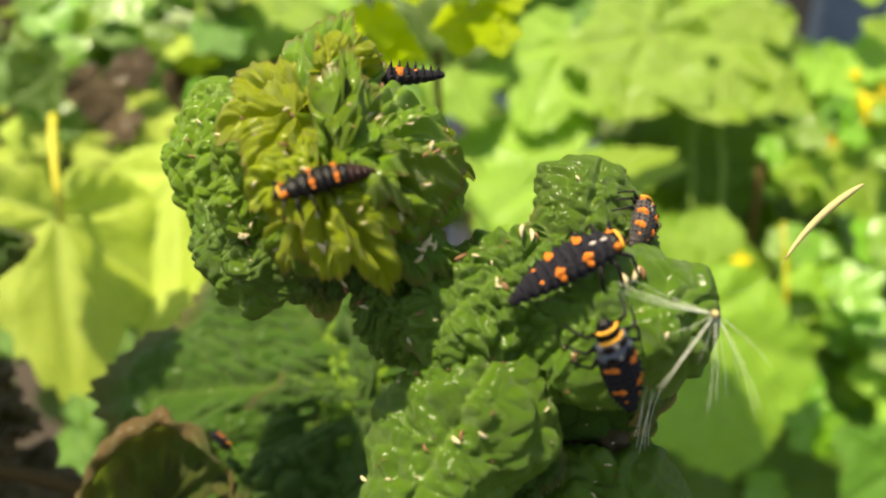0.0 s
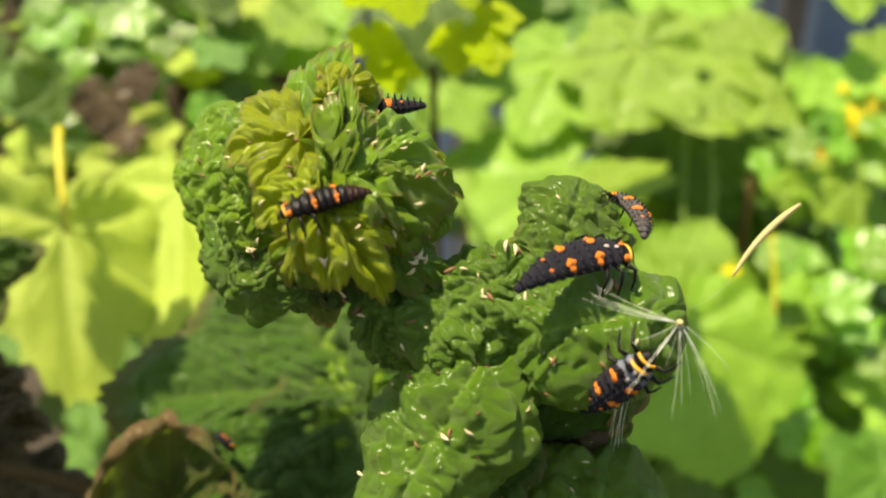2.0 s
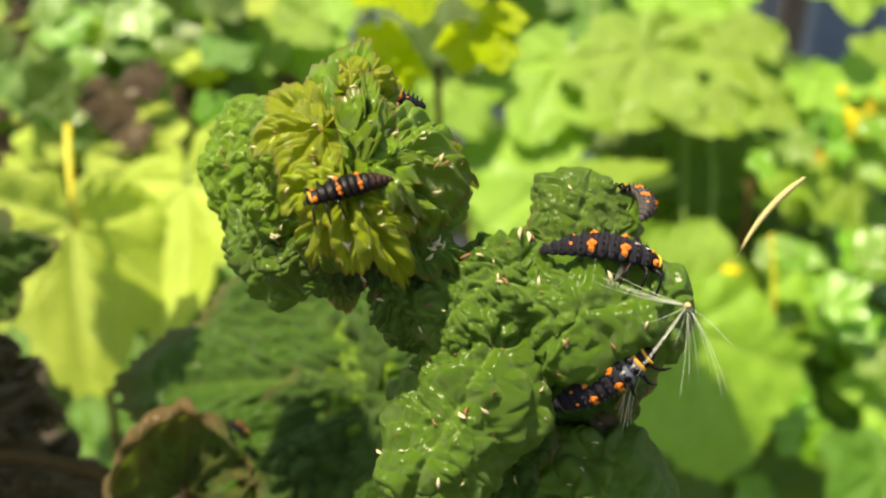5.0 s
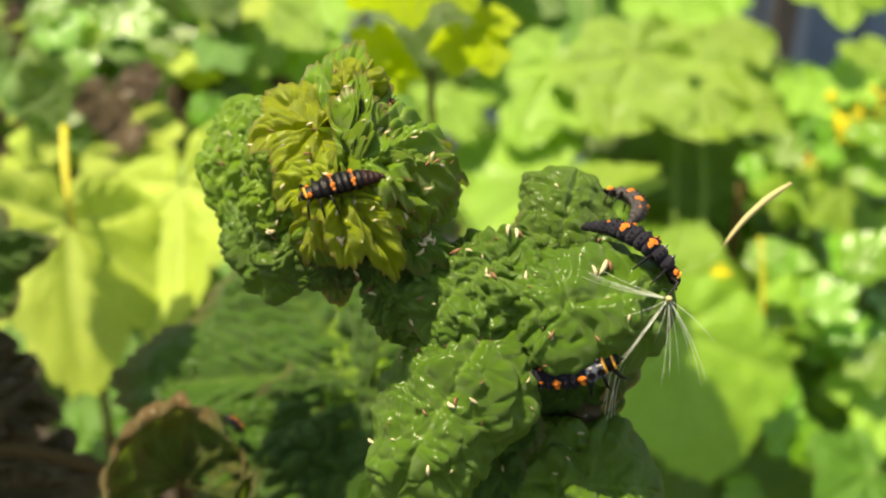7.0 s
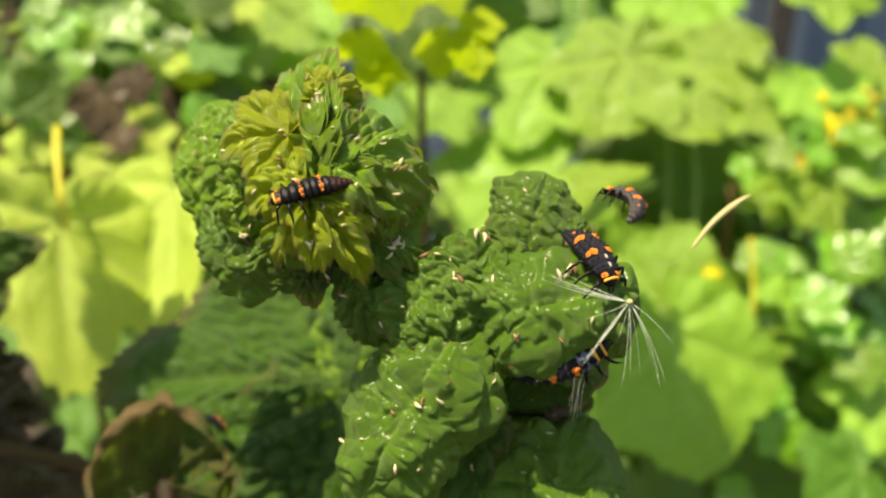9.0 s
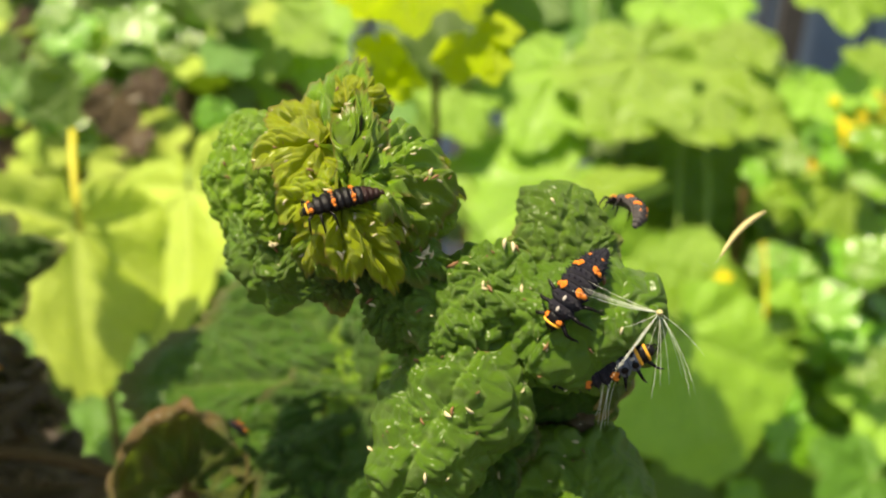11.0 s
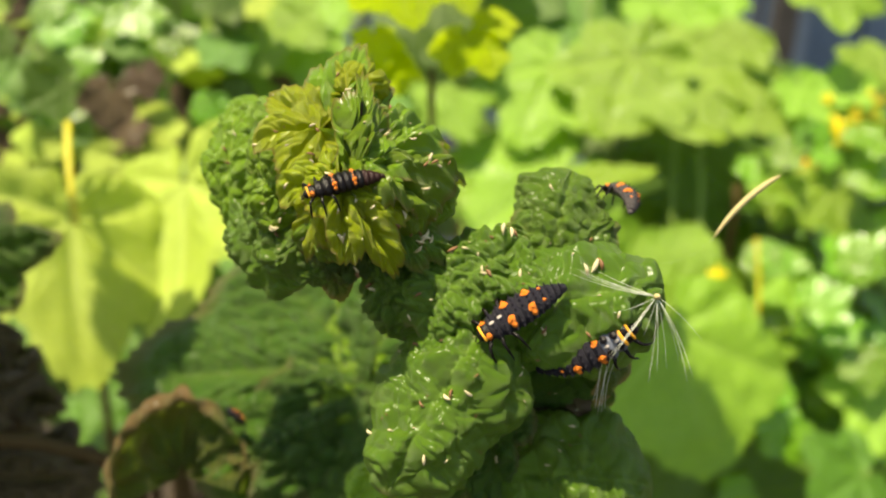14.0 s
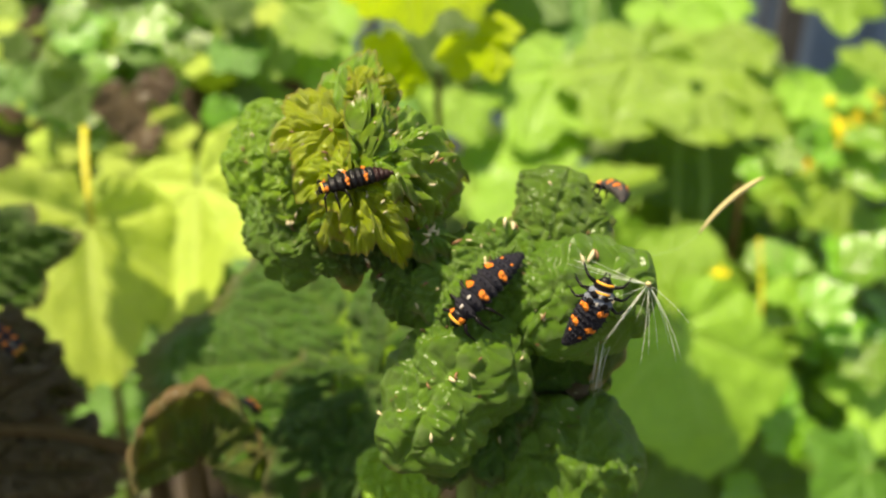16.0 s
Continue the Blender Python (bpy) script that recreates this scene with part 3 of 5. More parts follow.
left_bush = bush_at((-97.0, 260.0, -7.3), "large sunlit yellow-green currant leaves with toothed edges")
for kind, o, tip, n, size in (
    ("F", (-57.1, 285.0, 86.3), (-59.3, 278.0, 54.2), (0.1, -1, 0.4), 30), ("F", (-48.9, 290.0, 73.1), (-56.9, 284.0, 40.9), (0.1, -1, 0.5), 30),
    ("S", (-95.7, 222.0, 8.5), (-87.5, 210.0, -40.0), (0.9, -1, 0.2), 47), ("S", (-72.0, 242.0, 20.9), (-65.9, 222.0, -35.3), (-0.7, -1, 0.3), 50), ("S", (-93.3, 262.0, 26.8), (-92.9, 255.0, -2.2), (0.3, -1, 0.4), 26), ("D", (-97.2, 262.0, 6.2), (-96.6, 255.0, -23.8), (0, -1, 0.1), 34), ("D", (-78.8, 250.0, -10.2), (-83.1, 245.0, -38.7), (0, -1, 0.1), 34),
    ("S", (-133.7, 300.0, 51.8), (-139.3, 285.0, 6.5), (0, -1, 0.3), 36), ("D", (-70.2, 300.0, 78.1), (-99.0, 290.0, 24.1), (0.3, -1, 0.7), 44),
    ("D", (-144.9, 310.0, 95.8), (-139.8, 300.0, 63.4), (0.1, -1, 0.4), 28), ("F", (-118.7, 290.0, 74.8), (-109.9, 280.0, 52.2), (0, -1, 0.3), 18),
    ("D", (-107.5, 300.0, 97.2), (-101.6, 290.0, 65.6), (0, -1, 0.4), 24), ("F", (-90.7, 310.0, 94.6), (-79.7, 300.0, 64.3), (0, -1, 0.4), 26),
    ("F", (-58.0, 320.0, 81.4), (-61.6, 310.0, 36.4), (0.3, -1, 0.4), 38), ("F", (-68.6, 330.0, 103.1), (-49.7, 320.0, 75.2), (0, -1, 0.4), 28), ("D", (-80.6, 330.0, 55.7), (-78.3, 322.0, 25.2), (0, -1, 0.2), 30), ("F", (-150.2, 300.0, 94.6), (-140.3, 292.0, 75.0), (0, -1, 0.5), 24), ("F", (-132.8, 310.0, 89.9), (-116.8, 300.0, 75.5), (0, -1, 0.4), 22), ("D", (-153.2, 320.0, 82.1), (-143.1, 312.0, 61.9), (0, -1, 0.1), 28), ("F", (-76.0, 300.0, 78.0), (-79.5, 292.0, 58.7), (0.1, -1, 0.3), 20), ("D", (-129.1, 280.0, 62.9), (-117.3, 270.0, 43.2), (0, -1, -0.1), 24),
    # the B leaves stand in for the dark brown hollow among the twigs
    ("F", (-47.3, 330.0, 105.6), (-39.3, 320.0, 77.5), (0, -1, 0.3), 30), ("D", (-95.2, 290.0, 24.1), (-97.1, 280.0, 3.2), (0, -1, 0.3), 24), ("D", (-134.1, 330.0, 72.1), (-111.2, 315.0, 26.2), (0, -1, 0.8), 46), ("B", (-107.7, 300.0, 56.1), (-110.6, 296.0, 32.2), (0.2, -1, 0.2), 16), ("B", (-118.1, 305.0, 48.9), (-106.4, 300.0, 38.5), (-0.2, -1, 0.2), 12), ("B", (-100.6, 262.0, 49.8), (-103.7, 260.0, 31.5), (0.2, -1, -0.2), 13), ("B", (-93.6, 262.0, 39.6), (-101.1, 260.0, 27.3), (-0.3, -1, 0.3), 11), ("B", (-92.0, 264.0, 56.3), (-88.2, 262.0, 43.9), (0, -1, -0.4), 10), ("D", (-114.2, 262.0, 52.1), (-124.2, 258.0, 44.4), (0, -1, -0.3), 15),
    ("F", (-23.1, 200.0, -10.7), (-17.1, 195.0, -31.0), (0, -1, 0.4), 26), ("F", (-42.1, 210.0, -5.9), (-28.9, 205.0, -21.8), (0, -1, 0.4), 22), ("D", (-125.7, 260.0, -4.3), (-115.7, 250.0, -30.1), (0, -1, 0.4), 30),
):
    hang(left_bush, KINDS[kind][random.choice((1, 2, 5) if kind in "FS" else (1, 2, 3))], o, tip, n, size)
v, f = tube([p - Vector(left_bush["at"]) for p in arc((-98.6, 226.0, 33.9), (-94.4, 216.0, 21.7), (-91.0, 214.0, 6.8), 10)], [1.0, 1.0, 1.0, 1.0, 1.0, 1.0, 0.9, 0.9, 0.9, 0.8, 0.8], 8)
part("leaf_stalk", mesh_of("leaf_stalk", v, f, YELLOW_STALK), left_bush, "yellow leaf stalk")
canes(left_bush, ((-129.9, 300.0, 53.8), (-94.1, 340.0, 68.3), (-112.3, 330.0, 42.5)))

top_shoot = bush_at((-4.6, 160.0, 47.0), "bright yellow-green young currant leaves in full sun")
for o, tip, n, size in (
    ((-8.1, 142.0, 49.5), (-3.6, 137.0, 36.7), (0, -1, 1.1), 12), ((-13.6, 150.0, 50.1), (-15.6, 146.0, 40.3), (0, -1, 1.1), 9), ((1.6, 150.0, 51.3), (6.6, 146.0, 42.1), (0.1, -1, 1.1), 9), ((3.8, 152.0, 40.7), (0.8, 147.0, 30.3), (0, -1, 1.1), 9),
    ((6.9, 152.0, 39.7), (9.8, 148.0, 31.7), (0.1, -1, 1.1), 8), ((-9.5, 154.0, 35.8), (-7.2, 150.0, 27.8), (0, -1, 1.1), 8), ((-12.7, 154.0, 41.0), (-9.3, 150.0, 32.8), (0.1, -1, 1.1), 8), ((9.1, 155.0, 45.7), (12.9, 150.0, 39.3), (0.1, -1, 1.1), 7),
):
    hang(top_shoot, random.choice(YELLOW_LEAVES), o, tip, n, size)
for o, tip, n, size in (((-3.2, 215.0, 71.2), (-1.5, 208.0, 48.2), (0, -1, 0.1), 24), ((10.1, 225.0, 71.7), (11.4, 218.0, 52.1), (0, -1, 0.1), 22)):
    hang(top_shoot, random.choice(DEEP_LEAVES), o, tip, n, size)
canes(top_shoot, ((-3.1, 220.0, 61.2),), 1.4)
# unseen leaf, added above the view to shade the lower right leaf
shade_leaf = bush_at((20, 180, 85), "unseen broad currant leaf added overhead to shade the leaf below")
hang(shade_leaf, FRESH_LEAVES[2], (16, 188, 84), (72, 188, 82), (0, -0.1, 1), 56, stalk=False)
v, f = tube([p - Vector((20, 180, 85)) for p in arc((16, 188, 84), (-10, 220, 100), (-30, 330, 110), 8)], [0.7 + 0.06 * i for i in range(9)], 8)
part("leaf_stalk", mesh_of("leaf_stalk", v, f, STALK), shade_leaf)
canes(shade_leaf, ((-30, 330, 110),), 1.6)


def thicket(at, label, count, box, sizes, seed, kinds, across=(-0.56, 0.56), upward=(-0.36, 0.36), stems=7, facing=(0.1, 1.1)):
    """Leaves at random through a block of the first camera's frame, so that the bushes close behind one another; the fence shows past the last of them."""
    rnd = random.Random(seed)
    b = bush_at(at, label)
    y0, y1 = box
    for _ in range(count):
        y = rnd.uniform(y0, y1)
        o = Vector((rnd.uniform(*across) * y, y, rnd.uniform(*upward) * y))
        a, s = rnd.uniform(-2.6, 2.6), rnd.uniform(*sizes)
        tip = o + Vector((math.sin(a), rnd.uniform(-0.5, 0.1), -math.cos(a) * 0.9)) * s
        n = Vector((rnd.uniform(-0.4, 0.4), -1, rnd.uniform(*facing)))
        me = rnd.choice(kinds)
        if max(o.x, tip.x) / y > 0.362 and max(o.z, tip.z) / y > 0.23:
            continue
        hang(b, me, o, tip, n, s)
    canes(b, [(rnd.uniform(*across) * y1 * 0.8, (y0 + y1) / 2 + rnd.uniform(-20, 60), rnd.uniform(-0.1, 0.15) * y1) for _ in range(stems)])


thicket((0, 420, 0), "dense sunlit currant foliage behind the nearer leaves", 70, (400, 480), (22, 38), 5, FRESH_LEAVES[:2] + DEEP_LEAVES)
thicket((0, 600, 0), "currant foliage coloured dark for deep shade in front of the fence", 100, (520, 700), (36, 60), 6, DEEP_LEAVES)
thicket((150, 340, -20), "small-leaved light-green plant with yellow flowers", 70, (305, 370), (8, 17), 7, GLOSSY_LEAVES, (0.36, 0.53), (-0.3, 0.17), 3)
# DEEP greens and downturned leaves below paint the shade of the gaps
thicket((150, 380, -40), "currant leaves with shade put into their dark green", 26, (370, 420), (22, 34), 8, DEEP_LEAVES, (0.2, 0.53), (-0.32, 0.12), 2)
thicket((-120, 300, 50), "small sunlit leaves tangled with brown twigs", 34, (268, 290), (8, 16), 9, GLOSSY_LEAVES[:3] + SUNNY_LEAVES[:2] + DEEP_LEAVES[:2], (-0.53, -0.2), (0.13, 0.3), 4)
thicket((-120, 310, 50), "dark hanging leaves in place of shade in the hollow of the bush", 30, (292, 300), (16, 26), 10, DEEP_LEAVES + BROWN_LEAVES[:2], (-0.53, -0.18), (0.12, 0.32), 3, (-1.6, -0.7))
thicket((150, 375, -30), "dark hanging leaves in place of shade between the sunlit ones", 34, (340, 372), (16, 28), 12, DEEP_LEAVES, (0.2, 0.53), (-0.32, 0.17), 2, (-1.6, -0.7))


def flower(at, material, size, label):
    root = thing("yellow_flower", at, label, "flower", "small flowers among the leaves")
    root.matrix_world = root.matrix_world @ pose(0, 0, 0, 12 + 25 * noise.noise(Vector(at)), 0, 70 * noise.noise(Vector(at) * 1.7))
    for k in range(5):
        a = 2 * math.pi * k / 5
        v, f = moved_points(ellipsoid(size * 0.4, size * 0.8, size * 0.07, 8, 6), Matrix.Rotation(a, 4, "Y") @ Matrix.Translation((0, 0, size * 0.65)) @ Matrix.Rotation(radians(90), 4, "X"))
        part("petal", mesh_of("petal", v, f, material), root)
    v, f = ellipsoid(size * 0.22, size * 0.22, size * 0.22, 8, 6)
    part("flower_centre", mesh_of("flower_centre", v, f, YELLOW_STALK), root)
    v, f = tube(arc((0, 0, 0), DOWN * size * 4 + Vector((size, size * 2, 0)), DOWN * size * 14 + Vector((0, size * 10, 0)), 8), size * 0.1, 6)
    part("flower_stalk", mesh_of("flower_stalk", v, f, STALK), root)


for at, size in (((154.7, 330.0, 51.4), 3.9), ((160.0, 332.0, 58.2), 3.6), ((166.8, 335.0, 64.7), 4.2), ((151.3, 332.0, 56.0), 3.0), ((167.9, 335.0, 56.7), 3.3), ((149.1, 332.0, 65.7), 1.8), ((162.7, 331.0, 50.6), 2), ((99.2, 306.0, -3.1), 2.6)):
    flower(at, PETAL, size, "small yellow flower on a thin green stalk")
flower((142.2, 335.0, 38.9), PETAL2, 3, "small orange-yellow flower on a thin stalk")


# ---------- the infested shoot ----------
def blister_leaf(shoot, o, tip, normal, size, material, seed, nr=80, na=260, **shape):
    me = leaf_mesh("leaf", size, seed, material, nr=nr, na=na, **shape)
    lf = part("leaf", me, shoot)
    lf.matrix_basis = Matrix.Translation(-Vector(shoot["at"])) @ aim(o, tip, normal)
    return lf


def bulge_leaf(shoot, o, tip, normal, wide, high, material, seed, **shape):
    me = bulge_mesh("leaf", (Vector(tip) - Vector(o)).length, wide, high, seed, material, **shape)
    lf = part("leaf", me, shoot)
    lf.matrix_basis = Matrix.Translation(-Vector(shoot["at"])) @ aim(o, tip, normal)
    return lf


def shoot_at(at, label):
    b = thing("currant_shoot", at, label, "shoot")
    b["at"] = at
    return b


shoot = shoot_at((5.6, 62.0, -7.8), "currant shoot tip with curled, blistered green leaves")
FULL = dict(pucker=0.13, rough=0.06, tooth=0.05, bubble=0.09, cell=9.0)
MAIN_LEAVES = (
    # right mass: back lobe, lower lobe's tip, the flap and dark leaves put for shade under the bulge
    ((9.9, 71.0, 0.0), (19.0, 75.0, 3.7), (0.15, -1, 0.35), 9.0, BLISTERED, 123, dict(width=0.9, pucker=0.06, bubble=0.05, curl=(0.6, 0.3), lobing=0.16, teeth=10)),
    ((11.4, 71.0, 0.5), (16.6, 75.5, 6.2), (0.2, -1, 0.4), 7.8, BLISTERED, 145, dict(width=0.9, pucker=0.05, bubble=0.05, curl=(0.6, 0.3), lobing=0.16, teeth=10)),
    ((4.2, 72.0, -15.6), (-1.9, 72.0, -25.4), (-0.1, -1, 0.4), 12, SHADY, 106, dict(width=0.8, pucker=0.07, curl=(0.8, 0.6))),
    ((15.5, 77.0, -8.6), (17.9, 75.0, -17.1), (0.7, -1, 0.1), 8.5, BROWNED, 107, dict(width=0.6, pucker=0.05, curl=(-0.6, 0.5))),
    # two dark brown sheets in place of the hollow's shade
    ((7.0, 82.0, -10.2), (13.6, 83.0, -17.3), (0, -1, -0.3), 10, DEAD, 108, dict(width=1.1, pucker=0.05, curl=(-0.5, -0.5))),
    ((5.2, 78.0, -9.9), (15.9, 77.0, -19.0), (0, -1, -0.2), 14, DEAD, 147, dict(width=1.0, pucker=0.05, curl=(-0.4, -0.4))),
    ((16.6, 73.0, -6.9), (16.8, 73.0, -15.2), (0.8, -1, 0.1), 8.5, BROWNED, 148, dict(width=0.45, pucker=0.03, bubble=0.03, curl=(-1.2, 0.5), lobing=0.1, tooth=0.03)),
    # head: young leaves pointing left, the upright leaf, the fan to the right, the leaves under the larva
    ((-10.6, 64.0, 9.6), (-16.1, 63.0, 9.8), (-0.15, -1, 0.55), 5.3, YOUNG, 113, dict(width=0.78, curl=(0.6, 0.8), rim=0.4, pucker=0.08, pleat=0.06, spacing=0.26, lobing=0.34, tooth=0.08, teeth=7, bubble=0.085, cell=5.0, span=125, rough=0.05)),
    ((-10.4, 66.0, 9.8), (-15.4, 66.5, 13.4), (-0.25, -1, 0.4), 5.6, YOUNG, 114, dict(width=0.85, curl=(0.8, 0.4), rim=0.4, pucker=0.08, pleat=0.06, spacing=0.26, lobing=0.34, tooth=0.08, teeth=7, bubble=0.085, cell=5.0, span=125, rough=0.05)),
    ((-9.5, 67.0, 9.4), (-8.7, 68.5, 18.3), (-0.15, -1, 0.15), 8.7, MIDDLE, 115, dict(width=0.55, curl=(1.0, 0.4), rim=0.4, pucker=0.08, pleat=0.06, spacing=0.26, lobing=0.34, tooth=0.08, teeth=7, bubble=0.085, cell=5.0, span=125, rough=0.05)),
    ((-8.8, 67.2, 13.3), (-5.6, 67.0, 17.0), (0.35, -1, 0.45), 5.2, YOUNG, 116, dict(width=0.7, curl=(1.4, 1.6), rim=0.4, pucker=0.08, pleat=0.06, spacing=0.26, lobing=0.34, tooth=0.08, teeth=7, bubble=0.085, cell=5.0, span=125, rough=0.05)),
    ((-7.8, 63.2, 6.4), (-6.6, 64.0, 13.9), (0.35, -1, 0.1), 7.2, MIDDLE, 130, dict(width=0.36, curl=(-1.4, 0.4), rim=0.4, fold=0.2, pucker=0.09, pleat=0.09, spacing=0.22, lobing=0.26, tooth=0.09, teeth=8, bubble=0.09, cell=6.0, span=118, rough=0.05)),
    ((-8.9, 64.8, 6.5), (-10.9, 66.0, 12.0), (-0.4, -1, 0.2), 5.2, YOUNG, 128, dict(width=0.7, curl=(0.9, 0.5), rim=0.4, pucker=0.08, pleat=0.06, spacing=0.26, lobing=0.34, tooth=0.08, teeth=7, bubble=0.085, cell=5.0, span=125, rough=0.05)),
    ((-7.7, 64.0, 6.9), (-0.2, 68.5, 13.0), (-0.3, -1, 0.6), 9.3, MIDDLE, 117, dict(width=0.62, curl=(1.0, 0.7), rim=0.4, pucker=0.09, pleat=0.09, spacing=0.22, lobing=0.26, tooth=0.09, teeth=8, bubble=0.09, cell=6.0, span=118, rough=0.05)),
    ((-7.5, 63.2, 6.5), (1.9, 68.0, 9.8), (-0.2, -1, 0.6), 9.8, MIDDLE, 118, dict(width=0.66, curl=(1.2, 0.7), rim=0.4, pucker=0.09, pleat=0.09, spacing=0.22, lobing=0.26, tooth=0.09, teeth=8, bubble=0.09, cell=6.0, span=118, rough=0.05)),
    ((-7.3, 62.6, 6.0), (1.6, 68.0, 5.2), (-0.1, -1, 0.3), 9.2, MIDDLE, 127, dict(width=0.75, curl=(1.2, 0.7), rim=0.4, pucker=0.09, pleat=0.09, spacing=0.22, lobing=0.26, tooth=0.09, teeth=8, bubble=0.09, cell=6.0, span=118, rough=0.05)),
    ((-7.0, 62.2, 5.5), (-1.7, 66.0, 1.5), (0.3, -1, 0.2), 7.2, MIDDLE, 129, dict(width=0.8, curl=(1.0, 0.8), rim=0.4, pucker=0.09, pleat=0.09, spacing=0.22, lobing=0.26, tooth=0.09, teeth=8, bubble=0.09, cell=6.0, span=118, rough=0.05)),
    ((-9.2, 63.6, 6.0), (-13.9, 63.0, 7.2), (-0.3, -1, 0.4), 4.9, YOUNG, 125, dict(width=0.9, curl=(0.9, 0.9), rim=0.4, pucker=0.08, pleat=0.06, spacing=0.26, lobing=0.34, tooth=0.08, teeth=7, bubble=0.085, cell=5.0, span=125, rough=0.05)),
    ((-9.2, 62.2, 5.3), (-13.9, 61.8, 4.6), (-0.3, -1, 0.3), 4.9, YOUNG, 124, dict(width=0.85, curl=(1.0, 0.8), rim=0.4, pucker=0.08, pleat=0.06, spacing=0.26, lobing=0.34, tooth=0.08, teeth=7, bubble=0.085, cell=5.0, span=125, rough=0.05)),
    ((-8.5, 61.3, 4.5), (-12.8, 61.0, 0.4), (-0.3, -1, 0.3), 6.2, YOUNG, 119, dict(width=0.8, curl=(1.0, 0.9), rim=0.4, pucker=0.08, pleat=0.06, spacing=0.26, lobing=0.34, tooth=0.08, teeth=7, bubble=0.085, cell=5.0, span=125, rough=0.05)),
    ((-8.0, 60.9, 4.2), (-9.0, 61.0, -1.9), (-0.05, -1, 0.4), 6.0, YOUNG, 120, dict(width=0.9, curl=(0.9, 1.2), rim=0.4, pucker=0.08, pleat=0.06, spacing=0.26, lobing=0.34, tooth=0.08, teeth=7, bubble=0.085, cell=5.0, span=125, rough=0.05)),
    ((-8.2, 60.5, 3.9), (-3.2, 59.8, -1.0), (0.25, -1, 0.35), 6.7, YOUNG, 126, dict(width=0.62, curl=(0.8, 0.7), rim=0.4, pucker=0.08, pleat=0.06, spacing=0.26, lobing=0.34, tooth=0.08, teeth=7, bubble=0.085, cell=5.0, span=125, rough=0.05)),
    ((-7.4, 61.4, 4.6), (-2.9, 63.0, 3.4), (0.3, -1, 0.2), 4.9, MIDDLE, 144, dict(width=0.8, curl=(1.0, 0.9), rim=0.4, pucker=0.08, pleat=0.06, spacing=0.26, lobing=0.34, tooth=0.08, teeth=7, bubble=0.085, cell=5.0, span=125, rough=0.05)),
    ((-9.8, 61.8, 2.5), (-12.3, 63.0, -2.6), (-0.3, -1, 0.1), 5.5, MIDDLE, 143, dict(width=0.7, curl=(1.2, 1.1), rim=0.4, pucker=0.08, pleat=0.06, spacing=0.26, lobing=0.34, tooth=0.08, teeth=7, bubble=0.085, cell=5.0, span=125, rough=0.05)),
    ((-4.0, 65.5, 1.8), (1.1, 66.5, -0.4), (0.1, -1, 0.6), 5.6, BLISTERED, 110, dict(width=0.6, pucker=0.06, curl=(1.4, 0.5), rim=0.4)),
    ((-10.7, 68.0, -0.5), (-9.3, 69.0, -4.4), (0, -1, 0.1), 5.0, BROWNED, 142, dict(width=0.8, pucker=0.06, curl=(1.0, 0.7), rim=0.4)),
    # small dark piece painted in for the dark hole beside the upright leaf
    ((-7.6, 64.0, 10.8), (-8.0, 64.6, 13.7), (0.3, -1, -0.3), 2.6, DEAD, 146, dict(width=0.45, pucker=0.05, bubble=0.03, curl=(-0.9, 0.4), lobing=0.2)),
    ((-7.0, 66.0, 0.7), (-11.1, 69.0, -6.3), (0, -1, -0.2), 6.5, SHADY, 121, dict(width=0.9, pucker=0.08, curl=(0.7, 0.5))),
    ((-6.0, 66.0, 1.7), (-4.1, 68.0, -5.7), (0, -1, -0.1), 7, BLISTERED, 122, dict(width=0.8, pucker=0.08, bubble=0.09, curl=(0.7, 0.5))),
)
